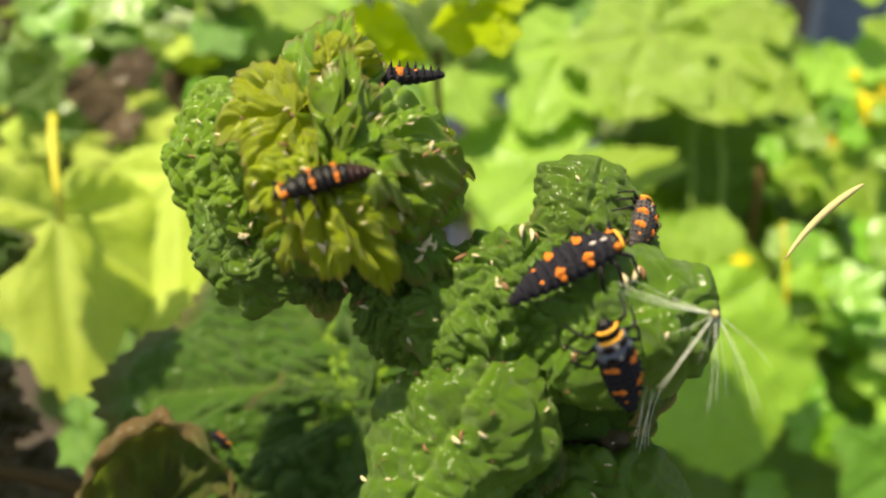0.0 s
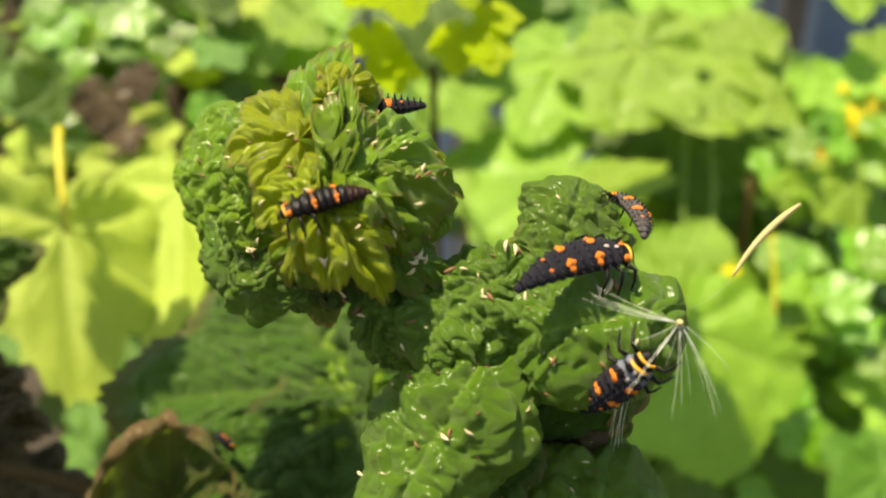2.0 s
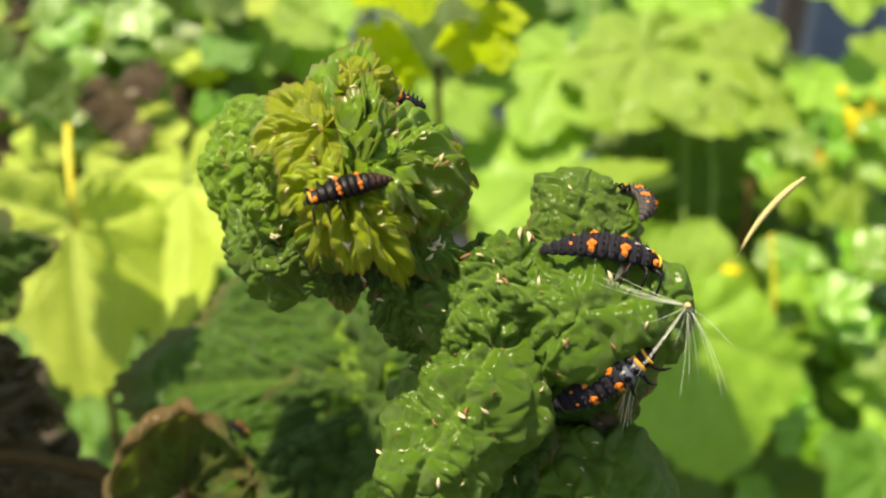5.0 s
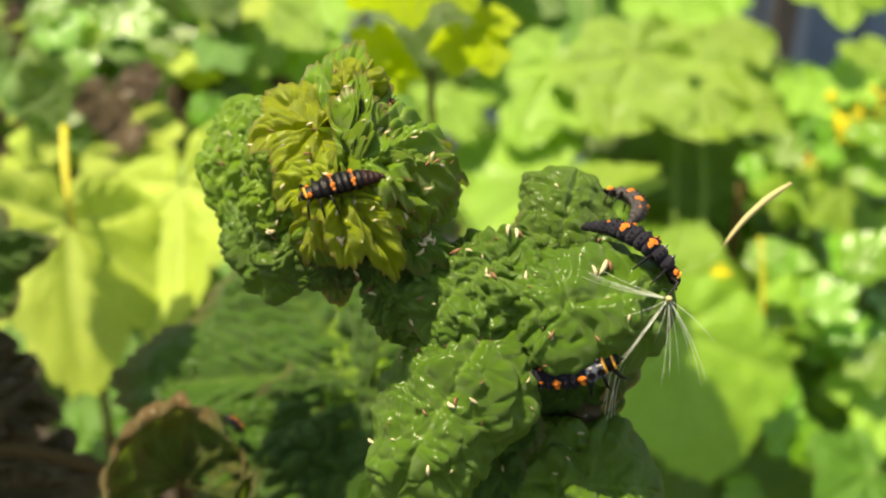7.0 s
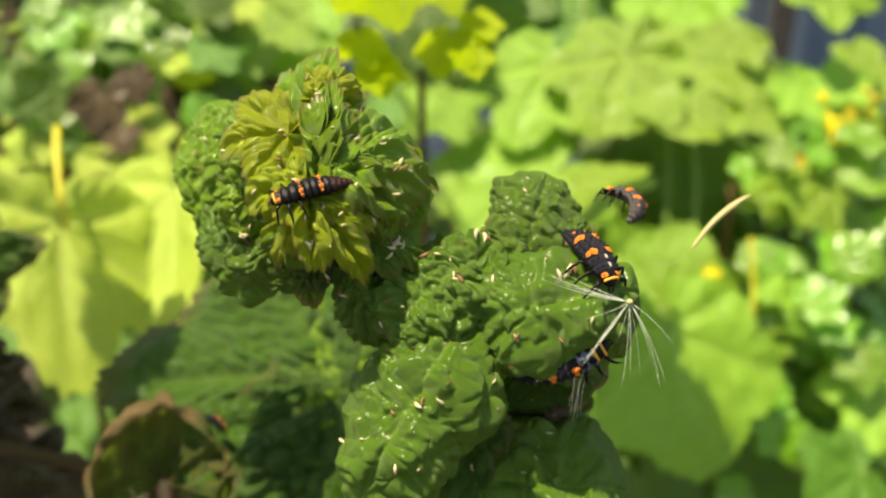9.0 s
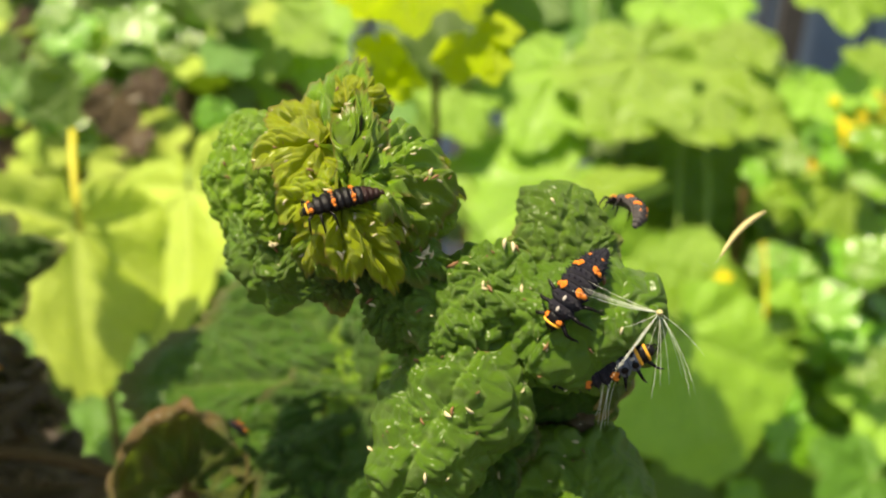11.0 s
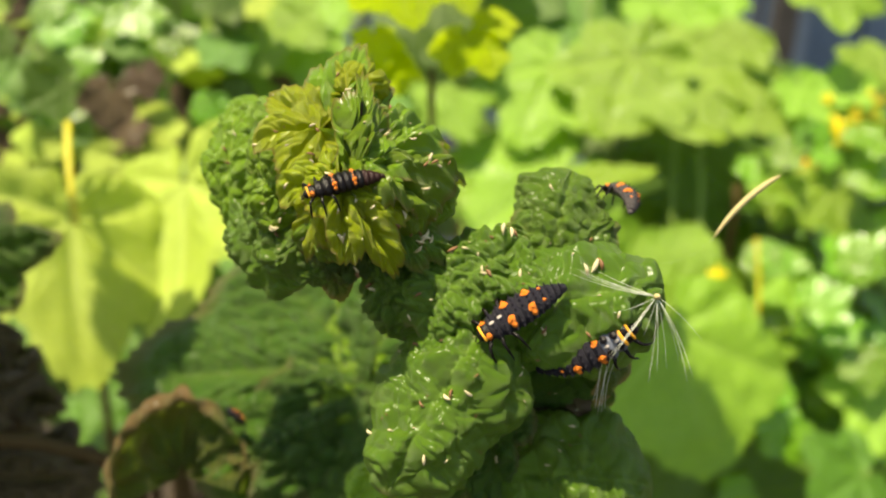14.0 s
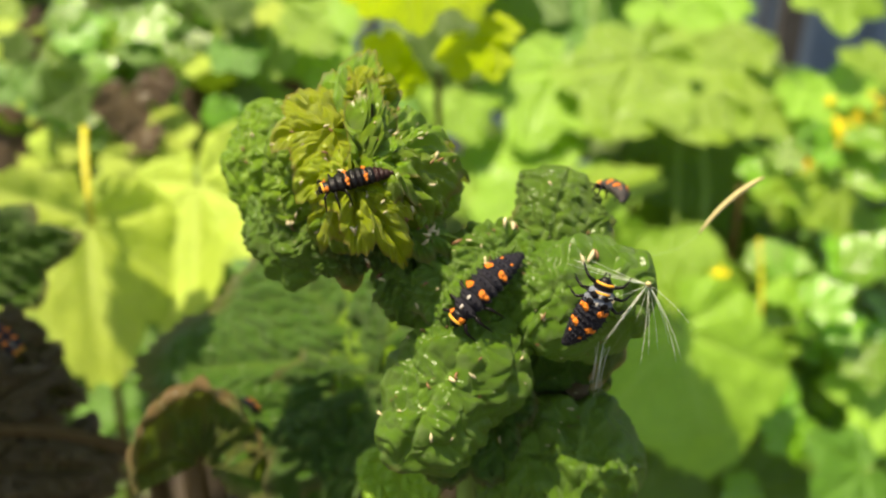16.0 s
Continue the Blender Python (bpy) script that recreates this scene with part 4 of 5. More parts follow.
BULGES = (
    ((-2.3, 67.0, -8.0), (7.8, 69.0, 0.9), (-0.1, -1, 0.35), 4.4, 3.2, BLISTERED, 101, dict(bubble=0.5, quilt=0.35, cell=1.6, crumple=1.1, veins=9, crinkle=0.7, smooth_from=1.2)),
    ((4.0, 68.0, -7.1), (20.7, 68.0, -3.9), (0.03, -1, 0.3), 5.6, 5.4, BLISTERED, 102, dict(bubble=0.42, quilt=0.5, cell=2.2, veins=5, neck=1.0, crumple=0.8, crinkle=0.6, smooth_from=0.22)),
    ((5.5, 68.5, -6.3), (-4.2, 66.0, -22.1), (-0.2, -1, 0.2), 5.9, 4.9, BLISTERED, 104, dict(bubble=0.45, quilt=0.5, cell=1.9, veins=6, neck=0.85, crumple=0.9, crinkle=0.6, smooth_from=0.2)),
    ((2.6, 76.5, -22.4), (21.3, 74.0, -23.1), (0.15, -1, 0.35), 7.2, 5.0, BLISTERED, 105, dict(bubble=0.9, quilt=0.6, cell=3.0, veins=5, neck=0.95, crumple=1.3, crinkle=0.4, smooth_from=0.5)),
    ((10.1, 72.5, -0.7), (12.9, 75.0, 7.9), (0.05, -1, 0.3), 4.3, 2.8, BLISTERED, 103, dict(bubble=0.3, quilt=0.3, cell=1.5, veins=6, neck=1.0, crumple=0.8, crinkle=0.32, smooth_from=0.6)),
    ((-0.6, 70.0, -8.2), (-6.7, 69.0, -0.7), (-0.2, -1, 0.1), 3.2, 2.2, BLISTERED, 109, dict(bubble=0.4, quilt=0.3, cell=1.4, crumple=0.8, crinkle=0.8, smooth_from=1.2)),
    # lighter green here carries the lit top of the left mass
    ((-18.9, 80.0, 15.6), (-20.2, 78.0, 1.0), (-0.45, -1, 0.25), 4.5, 4.6, MIDDLE, 111, dict(bubble=0.6, quilt=0.3, cell=1.7, crumple=1.2, veins=7, neck=0.85, crinkle=0.25, smooth_from=1.2)),
    ((-19.3, 77.0, 4.6), (-13.7, 73.0, -4.9), (-0.4, -1, 0.1), 3.7, 3.2, BLISTERED, 112, dict(bubble=0.55, quilt=0.3, cell=1.8, crumple=0.9, crinkle=0.3, smooth_from=1.2)),
    ((-16.2, 71.0, 11.4), (-14.8, 68.0, 0.9), (-0.6, -1, 0.2), 2.8, 2.6, MIDDLE, 152, dict(bubble=0.7, quilt=0.3, cell=1.6, crumple=0.7, crinkle=0.5, smooth_from=1.2)),
    ((-16.7, 71.0, 1.4), (-9.5, 69.0, -3.3), (-0.2, -1, 0.3), 2.7, 2.2, BLISTERED, 153, dict(bubble=0.7, quilt=0.3, cell=1.6, crumple=0.7, crinkle=0.4, smooth_from=1.2)),
    ((-6.8, 72.0, 11.1), (0.5, 72.0, 2.9), (0.4, -1, 0.3), 4.2, 2.5, MIDDLE, 154, dict(bubble=0.5, quilt=0.3, cell=1.5, crumple=0.8, crinkle=0.5, smooth_from=1.2)),
    # flap under the bulge, the bulge's shade painted in by SHADY
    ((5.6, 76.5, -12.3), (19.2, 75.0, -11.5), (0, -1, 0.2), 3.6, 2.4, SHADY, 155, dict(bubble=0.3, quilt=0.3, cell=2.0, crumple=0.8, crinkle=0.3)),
    ((-6.2, 71.0, -2.9), (-0.5, 70.0, -5.7), (0, -1, 0.3), 2.6, 2.0, BLISTERED, 156, dict(bubble=0.4, quilt=0.3, cell=1.2, crumple=0.7, crinkle=0.7, smooth_from=1.2)),
)
for o, tip, n, wide, high, mat, seed, shape in BULGES:
    bulge_leaf(shoot, o, tip, n, wide, high, mat, seed, **shape)
for o, tip, n, size, mat, seed, shape in MAIN_LEAVES:
    blister_leaf(shoot, o, tip, n, size, mat, seed, **{**FULL, **shape})
S0 = Vector(shoot["at"])
for pts, r in ((arc((-9.4, 70.0, 7.4), (-4.8, 72.0, -2.2), (-0.6, 72.0, -10.5)), 0.75), (arc((-0.6, 72.0, -10.5), (3.3, 76.0, -19.5), (2.6, 82.0, -32.2)), 1.0)):
    v, f = tube([p - S0 for p in pts], [r * (0.8 + 0.03 * i) for i in range(len(pts))], 10)
    part("stem", mesh_of("stem", v, f, STALK), shoot)
low = Vector((2.6, 82.0, -32.2))
v, f = tube([p - S0 for p in arc(low, low + DOWN * 200 + Vector((0, 30, 0)), low + DOWN * ((BASE @ low).z / MM), 14)], [1.1 + 0.12 * i for i in range(15)], 10)
part("cane", mesh_of("cane", v, f, BARK), shoot)

# ---------- the darker shoot below it ----------
lower = shoot_at((-21.2, 112.0, -19.4), "currant shoot with large puckered leaves coloured dark for shade")
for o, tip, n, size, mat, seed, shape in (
    # SHADY paints these leaves' shade into their own green
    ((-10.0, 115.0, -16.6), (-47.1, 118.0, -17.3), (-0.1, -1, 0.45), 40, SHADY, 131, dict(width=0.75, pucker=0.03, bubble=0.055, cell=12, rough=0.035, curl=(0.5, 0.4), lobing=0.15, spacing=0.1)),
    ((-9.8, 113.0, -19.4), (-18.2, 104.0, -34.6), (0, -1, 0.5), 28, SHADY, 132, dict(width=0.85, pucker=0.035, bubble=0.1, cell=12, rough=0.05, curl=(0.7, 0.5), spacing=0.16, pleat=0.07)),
    # lighter green brightens this leaf in place of sun
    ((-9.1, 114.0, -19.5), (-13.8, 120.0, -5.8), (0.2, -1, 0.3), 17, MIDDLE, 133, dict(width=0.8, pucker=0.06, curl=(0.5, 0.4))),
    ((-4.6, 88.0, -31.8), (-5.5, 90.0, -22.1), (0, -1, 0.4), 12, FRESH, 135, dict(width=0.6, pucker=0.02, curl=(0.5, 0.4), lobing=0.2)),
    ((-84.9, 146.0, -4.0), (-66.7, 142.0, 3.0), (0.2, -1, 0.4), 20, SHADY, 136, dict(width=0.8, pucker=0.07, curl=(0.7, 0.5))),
    ((-73.3, 124.0, -26.7), (-57.6, 120.0, -17.7), (0.2, -1, 0.2), 15, DEAD, 137, dict(width=0.7, pucker=0.07, curl=(0.7, 0.5), tooth=0.12)),
    ((-74.7, 132.0, -38.7), (-52.1, 128.0, -35.7), (0.1, -1, 0.3), 20, DEAD, 139, dict(width=0.8, pucker=0.08, curl=(0.6, 0.4), tooth=0.1)),
    ((-76.3, 136.0, -22.5), (-59.0, 134.0, -26.5), (0.1, -1, 0.2), 16, DEAD, 140, dict(width=0.8, pucker=0.08, curl=(0.5, 0.4), tooth=0.1)),
    ((-73.4, 130.0, -13.8), (-60.7, 122.0, -26.2), (0.2, -1, 0.2), 12, DEAD, 138, dict(width=0.7, pucker=0.07, curl=(0.7, 0.5), tooth=0.12)),
):
    blister_leaf(lower, o, tip, n, size, mat, seed, **{**FULL, **shape})
for o, tip, n, size, mat, seed in (((-95.2, 160.0, -40.4), (-68.9, 154.0, -36.8), (0.2, -1, 0.1), 24, DEAD, 141), ((-84.0, 150.0, -47.3), (-58.0, 146.0, -40.1), (0, -1, 0.1), 26, DEAD, 142), ((-80.5, 150.0, -25.3), (-68.9, 146.0, -33.4), (0, -1, 0.5), 12, DEAD, 143), ((-66.8, 140.0, -38.8), (-53.3, 136.0, -34.0), (0.1, -1, 0.5), 13, DEAD, 144)):
    blister_leaf(lower, o, tip, n, size, mat, seed, nr=30, na=120, pucker=0.05, bubble=0.04, curl=(0.5, 0.4), tooth=0.1)
S1 = Vector(lower["at"])
hood = part("hooded_leaf", hood_mesh("hooded_leaf", 9.0, 11.0, 5.5, 4, HOODED), lower, "dried leaf rolled into a brown-rimmed hood")
hood.matrix_basis = Matrix.Translation(Vector((-34.0, 106.0, -30.3)) - S1) @ pose(0, 0, 0, -12, -6, 8)
for a, b, c, r in (((-73.8, 122.0, -29.6), (-58.2, 120.0, -27.4), (-43.0, 116.0, -32.0), 1.0), ((-43.0, 116.0, -32.0), (-22.7, 122.0, -30.7), (-9.8, 118.0, -18.5), 1.2)):
    v, f = tube([p - S1 for p in arc(a, b, c)], r, 10)
    part("stem", mesh_of("stem", v, f, BARK), lower)
low = Vector((-43.0, 116.0, -32.0))
v, f = tube([p - S1 for p in arc(low, low + DOWN * 200 + Vector((0, 30, 0)), low + DOWN * ((BASE @ low).z / MM), 14)], [1.3 + 0.12 * i for i in range(15)], 10)
part("cane", mesh_of("cane", v, f, BARK), lower)

# ---------- unseen leaves added overhead to put shade on the left shoot ---
shade = bush_at((-60, 75, 48), "unseen currant branch added overhead to shade the lower leaves")
# each leaf is set up-sun of what it shades, outside the view
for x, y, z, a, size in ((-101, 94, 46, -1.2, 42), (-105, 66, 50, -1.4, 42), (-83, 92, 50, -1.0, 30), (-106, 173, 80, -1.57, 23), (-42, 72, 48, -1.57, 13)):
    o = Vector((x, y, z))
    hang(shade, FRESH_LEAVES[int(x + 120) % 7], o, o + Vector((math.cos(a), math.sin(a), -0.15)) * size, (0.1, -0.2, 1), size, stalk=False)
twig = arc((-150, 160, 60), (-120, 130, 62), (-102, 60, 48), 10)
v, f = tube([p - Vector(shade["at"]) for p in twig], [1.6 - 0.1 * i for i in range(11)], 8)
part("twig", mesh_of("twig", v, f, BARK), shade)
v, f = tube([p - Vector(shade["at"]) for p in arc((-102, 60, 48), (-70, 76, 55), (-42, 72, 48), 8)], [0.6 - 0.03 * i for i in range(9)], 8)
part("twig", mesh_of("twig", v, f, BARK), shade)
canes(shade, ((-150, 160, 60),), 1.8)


# ---------- ladybird larvae ----------
# for each body ring from head to tail: half width, half length and half height, over a body ten long
RINGS = [("head", 0.62, 0.5, 0.5), ("pronotum", 0.95, 0.62, 0.72), ("thorax_ring", 1.25, 0.6, 0.9), ("thorax_ring", 1.42, 0.6, 1.0)] + [
    ("abdomen_ring", w, 0.52, h) for w, h in ((1.5, 1.08), (1.52, 1.1), (1.5, 1.1), (1.44, 1.06), (1.32, 1.0), (1.16, 0.9), (0.96, 0.78), (0.72, 0.62), (0.45, 0.45))]
STATION = [0.985, 0.925, 0.835, 0.74, 0.65, 0.57, 0.49, 0.41, 0.335, 0.26, 0.19, 0.12, 0.05]
SPOTTED = {4: 1.0, 7: 1.0, 9: 0.45}


def ring_mesh(i, skin):
    name, w, l, h = RINGS[i]
    if i == 0:
        return mesh_of(name, *ellipsoid(w, l, h), SHELL)
    return mesh_of(name, *ellipsoid(w, l * 1.12, h, 24, 14, 0.35, 0.6), skin if i > 1 else SHELL)


def leg_mesh(side):
    knee, foot = Vector((side * 1.2, 0.1, 0.35)), Vector((side * 1.9, 0.25, -1.25))
    path = [(0, 0, 0), knee * 0.5, knee, (knee + foot) / 2 + Vector((side * 0.12, 0, 0)), foot, foot + Vector((side * 0.14, 0.05, -0.16)), foot + Vector((side * 0.26, 0.08, -0.1))]
    return mesh_of("leg", *tube(path, [0.2, 0.2, 0.15, 0.12, 0.08, 0.05, 0.02], 7), SHELL)


def lathe(profile, sides=8):
    """A closed body turned round z from (radius, height) pairs."""
    return tube([(0, 0, z) for r, z in profile], [r for r, z in profile], sides)


SPINE_MESH = mesh_of("spine", *lathe([(0.05, -0.2), (0.25, -0.1), (0.27, 0.05), (0.17, 0.2), (0.09, 0.45), (0.05, 0.7), (0.015, 0.86)]), CHITIN)
JAW_MESHES = {s: mesh_of("jaw", *tube(arc((s * 0.25, 0.3, -0.1), (s * 0.3, 0.75, -0.2), (s * 0.08, 0.85, -0.35), 4), 0.07, 5), SHELL) for s in (-1, 1)}
RING_MESHES = {skin.name: [ring_mesh(i, skin) for i in range(len(RINGS))] for skin in (CHITIN, SHELL, DUSKY, REDDISH)}
LEG_MESHES = {s: leg_mesh(s) for s in (-1, 1)}


def on_ring(w, h, a, sink=0.97):
    x, z = w * math.cos(radians(a)), h * math.sin(radians(a))
    return Matrix.Translation((x * sink, 0, z * sink)) @ Vector((x, -0.15, z * 1.6)).to_track_quat("Z", "Y").to_matrix().to_4x4()


GREY_RINGS = {i: ring_mesh(i, GREYSKIN) for i in (2, 3)}
PATCH_MESH = mesh_of("patch", *ellipsoid(0.42, 0.36, 0.14, 12, 8), SHELL)
SPOT_SHAPE = lathe([(0.1, -0.2), (0.42, -0.12), (0.5, -0.02), (0.44, 0.07), (0.3, 0.14), (0.16, 0.2), (0.08, 0.34), (0.02, 0.5)], 14)
SPOT_MESHES = [mesh_of("spot", [Vector(p) * (1 + 0.35 * noise.noise(Vector(p) * 2.4 + Vector((k * 5.0, 0, 0)))) for p in SPOT_SHAPE[0]], SPOT_SHAPE[1], ORANGE) for k in range(4)]
MARK_MESH = mesh_of("back_mark", *ellipsoid(0.2, 0.34, 0.08, 10, 6), PALE)


def margin_mesh(w, h, y, r, k):
    return mesh_of("margin", *tube([(w * k * math.cos(radians(a)), y, h * k * 1.03 * math.sin(radians(a))) for a in range(20, 165, 10)], r, 7), AMBER)


MARGINS = [margin_mesh(0.95, 0.72, -0.46, 0.19, 0.93), margin_mesh(0.95, 0.72, 0.42, 0.13, 0.86)]


def larva(label, amber=False, skin=CHITIN, tail_skin=None, spines=1.0, banded=False):
    """A ladybird larva: head, shield, two further thorax rings with their legs, and nine tapering abdomen rings with rows of spines and orange spots."""
    root = thing("ladybird_larva", (0, 0, 0), label, "larva", "ladybird larvae")
    rings = []
    for i, (name, w, l, h) in enumerate(RINGS):
        ring = part(name, RING_MESHES[(tail_skin if tail_skin and i > 8 else skin).name][i], root)
        rings.append(ring)
        if amber and i in (2, 3):
            ring.data = GREY_RINGS[i]
            for side in (-1, 1):
                part("patch", PATCH_MESH, ring, "black patch").matrix_basis = Matrix.Translation((side * w * 0.5, 0.02, h * 0.9)) @ pose(0, 0, 0, 0, side * 32, 0)
        if i == 0:
            for s in (-1, 1):
                part("jaw", JAW_MESHES[s], ring)
        if i == 1:
            for me in MARGINS if amber else MARGINS[1:]:
                part("margin", me, ring, "amber margin")
        if i in (2, 3) and not banded:
            part("back_mark", MARK_MESH, ring, "pale mark along the back").matrix_basis = Matrix.Translation((0, 0, h * 1.01)) @ Matrix.Scale(0.75, 4)
        for a in (12, 34, 58, 80, 100, 122, 146, 168) if i > 1 else ():
            k = SPOTTED.get(i, 0) * {34: 0.62, 146: 0.62, 58: 0.82, 122: 0.82}.get(a, 0.36 if banded and i < 9 and a not in (12, 168) else 0)
            k = k if k > 0.3 and not (banded and i > 8) else 0
            sp = part("spot", SPOT_MESHES[(i + a) % 4], ring, "orange spot") if k else part("spine", SPINE_MESH, ring)
            size = (0.78 * k if banded else k) if k else (0.34 if i > 9 else 0.43) * spines
            sp.matrix_basis = on_ring(w, h, a) @ pose(0, 0, 0, 0, 0, a * 3) @ Matrix.Diagonal((size * (0.95 if k else 1), size * (0.9 if k else 1), size * (0.7 if k else 1), 1))
        for a in (40, 140) if i == 1 and not amber else ():
            part("spot", SPOT_MESHES[0], ring, "orange spot").matrix_basis = on_ring(w, h, a) @ Matrix.Scale(0.6, 4)
        if i in (1, 2, 3):
            for s in (-1, 1):
                leg = part("leg", LEG_MESHES[s], ring)
                leg.matrix_basis = pose(s * w * 0.6, 0, -h * 0.3, 0, 0, s * (25 - 25 * (i - 1)))
    return root, rings


def along_body(tail, head, bow, up, s):
    """Place and turn of the body at s (0 tail, 1 head), in the first camera's frame."""
    tail, head, bow = Vector(tail), Vector(head), Vector(bow)
    mid = (tail + head) / 2 + bow * 2
    p = tail * (1 - s) ** 2 + mid * 2 * s * (1 - s) + head * s * s
    y = ((mid - tail) * (1 - s) + (head - mid) * s).normalized()
    x = y.cross(Vector(up)).normalized()
    return p, x, y, x.cross(y)


def frame_of(p, x, y, z):
    return Matrix.Translation(p) @ Matrix((x, y, z)).transposed().to_4x4()


def body_pose(tail, head, bow, up):
    return frame_of(*along_body(tail, head, bow, up, 0.5))


def still_larva(label, tail, head, bow=(0, 0, 0), up=(0, -0.85, 0.5), size=1.0, **looks):
    root, rings = larva(label, **looks)
    m = body_pose(tail, head, bow, up)
    root.matrix_world = BASE @ m
    for s, ring in zip(STATION, rings):
        ring.matrix_basis = m.inverted() @ frame_of(*along_body(tail, head, bow, up, s)) @ Matrix.Scale(size, 4)
    return root, rings


def crawl(root, rings, rows, size=1.0):
    """Key a larva and its rings along rows of seconds, tail, head, bow and up."""
    poses = [(t, body_pose(tail, head, bow, up)) for t, tail, head, bow, up in rows]
    walk(root, [(t, pose(0, 0, 0.62, -25, 0, 0) @ pose(*(m.translation * MM)) @ m.to_quaternion().to_matrix().to_4x4()) for t, m in poses])
    for s, ring in zip(STATION, rings):
        ring.scale = (size, size, size)
        walk(ring, [(row[0], m.inverted() @ frame_of(*along_body(*row[1:], s))) for row, (t, m) in zip(rows, poses)])


still_larva("black ladybird larva with orange spots resting on a young leaf", (-4.7, 60.6, 5.3), (-11.0, 59.2, 3.6), (0, -0.3, 0.3), (0, -0.75, 0.65), 0.72, skin=SHELL, tail_skin=REDDISH, spines=0.35, banded=True)
crawler, crawler_rings = larva("black ladybird larva with orange spots crawling over a blistered leaf")
lurker, lurker_rings = larva("slate-grey ladybird larva with amber-edged shield under the leaf bulge", amber=True)
climber, climber_rings = larva("black ladybird larva hiding behind the shoot's crown", spines=1.7)
hanger, hanger_rings = larva("dark ladybird larva with orange spots hanging on a leaf edge", skin=DUSKY)
still_larva("dark ladybird larva on a shaded leaf", (-28.5, 110.0, -22.1), (-25.6, 107.0, -23.1), (0, 0, 0), (0, 0.7, 0.5), 0.6)
still_larva("ladybird larva with orange spots on a withered leaf", (-68.5, 118.0, -12.2), (-63.6, 117.0, -16.7), (0, 0, 0), (0, -0.8, 0.5), 0.9)


# ---------- seed with hairs, straw, shed skins ----------
def seed_head():
    c = Vector((17.8, 60.0, -4.1))
    root = thing("hairy_seed", c, "pale wind-borne seed with long white silky hairs caught on the leaf", "seed")
    v, f = ellipsoid(0.28, 0.5, 0.28, 10, 8)
    part("seed_body", mesh_of("seed_body", v, f, STRAW), root)
    rnd = random.Random(3)
    for tip, bend in (((10.9, 60.0, -2.3), 0.3), ((11.6, 61.0, -1.9), 0.3), ((12.5, 61.0, -1.5), 0.2), ((12.6, 58.0, -3.0), 0.2), ((13.7, 60.0, -9.1), 0.2), ((14.0, 59.0, -9.6), -0.2), ((15.2, 60.0, -7.7), 0.1),
                      ((13.0, 58.0, -2.8), 0.1), ((17.2, 60.0, -11.3), 0.2), ((19.9, 58.0, -11.0), 0.5), ((18.9, 61.0, -10.0), 0.2), ((21.0, 59.0, -7.7), 0.3), ((16.6, 61.0, -7.3), 0.1), ((14.1, 58.0, -5.4), 0.2), ((15.4, 62.0, -3.1), 0.1), ((11.8, 60.0, -2.5), 0.25), ((11.4, 61.0, -2.1), 0.2), ((14.0, 60.0, -9.4), 0.1), ((14.3, 59.0, -8.6), -0.1), ((20.1, 58.0, -10.5), 0.4), ((17.7, 60.0, -10.4), 0.1), ((20.1, 62.0, -9.2), 0.3)):
        e = Vector(tip) - c + Vector((rnd.uniform(-0.3, 0.3), rnd.uniform(-0.5, 0.5), rnd.uniform(-0.3, 0.3)))
        side = e.cross(Vector((0, 1, 0))).normalized() * bend * 1.5
        v, f = tube(arc((0, 0, 0), e * 0.5 + side, e, 8), [0.02, 0.019, 0.018, 0.016, 0.014, 0.013, 0.012, 0.01, 0.007], 5)
        part("hair", mesh_of("hair", v, f, SILK), root)


def straw():
    root = thing("dry_straw", (0, 0, 0), "thin dry straw-coloured grass awn swaying on a silk thread", "straw")
    v, f = tube(arc((0, 0, 0), (-1.1, 4.6, 0), (0, 9.3, 0), 12), [0.08, 0.15, 0.2, 0.24, 0.27, 0.3, 0.31, 0.32, 0.33, 0.32, 0.29, 0.22, 0.12], 8)
    part("awn", mesh_of("awn", v, f, STRAW), root)
    v, f = tube(arc((0, 0, 0), (0.2, -3.4, 0.6), (-2.4, -6.4, 4.0), 8), 0.006, 4)
    part("silk_thread", mesh_of("silk_thread", v, f, SILK), root)
    return root


def web():
    """Fine silk strands that hang from the bulge's lower edge to the flap below it."""
    root = thing("silk_web", (14.2, 64.0, -9.5), "fine white silk strands hanging under the leaf bulge", "web")
    c, rnd = Vector((14.2, 64.0, -9.5)), random.Random(9)
    for a, b in (((14.4, 65.0, -9.6), (14.3, 68.0, -14.6)), ((14.8, 65.0, -9.8), (14.9, 68.0, -14.8)), ((15.4, 66.0, -9.7), (14.7, 68.0, -14.3)), ((14.1, 65.0, -10.1), (14.1, 68.0, -13.8)), ((15.6, 66.0, -10.1), (15.4, 69.0, -14.7)), ((14.7, 65.0, -10.5), (14.5, 68.0, -15.1))):
        mid = (Vector(a) + Vector(b)) / 2 + Vector((rnd.uniform(-0.5, 0.5), 0, 0))
        v, f = tube([p - c for p in arc(a, mid, b, 6)], 0.025, 4)
        part("strand", mesh_of("strand", v, f, SILK), root)


seed_head()
awn = straw()
web()


# ---------- shed skins on the shoot ----------
SKIN = []
for lf in shoot.children:
    if lf.name.startswith("leaf"):
        m = Matrix.Translation(S0) @ lf.matrix_basis
        SKIN.append(BVHTree.FromPolygons([m @ v.co for v in lf.data.vertices], [tuple(p.vertices) for p in lf.data.polygons]))


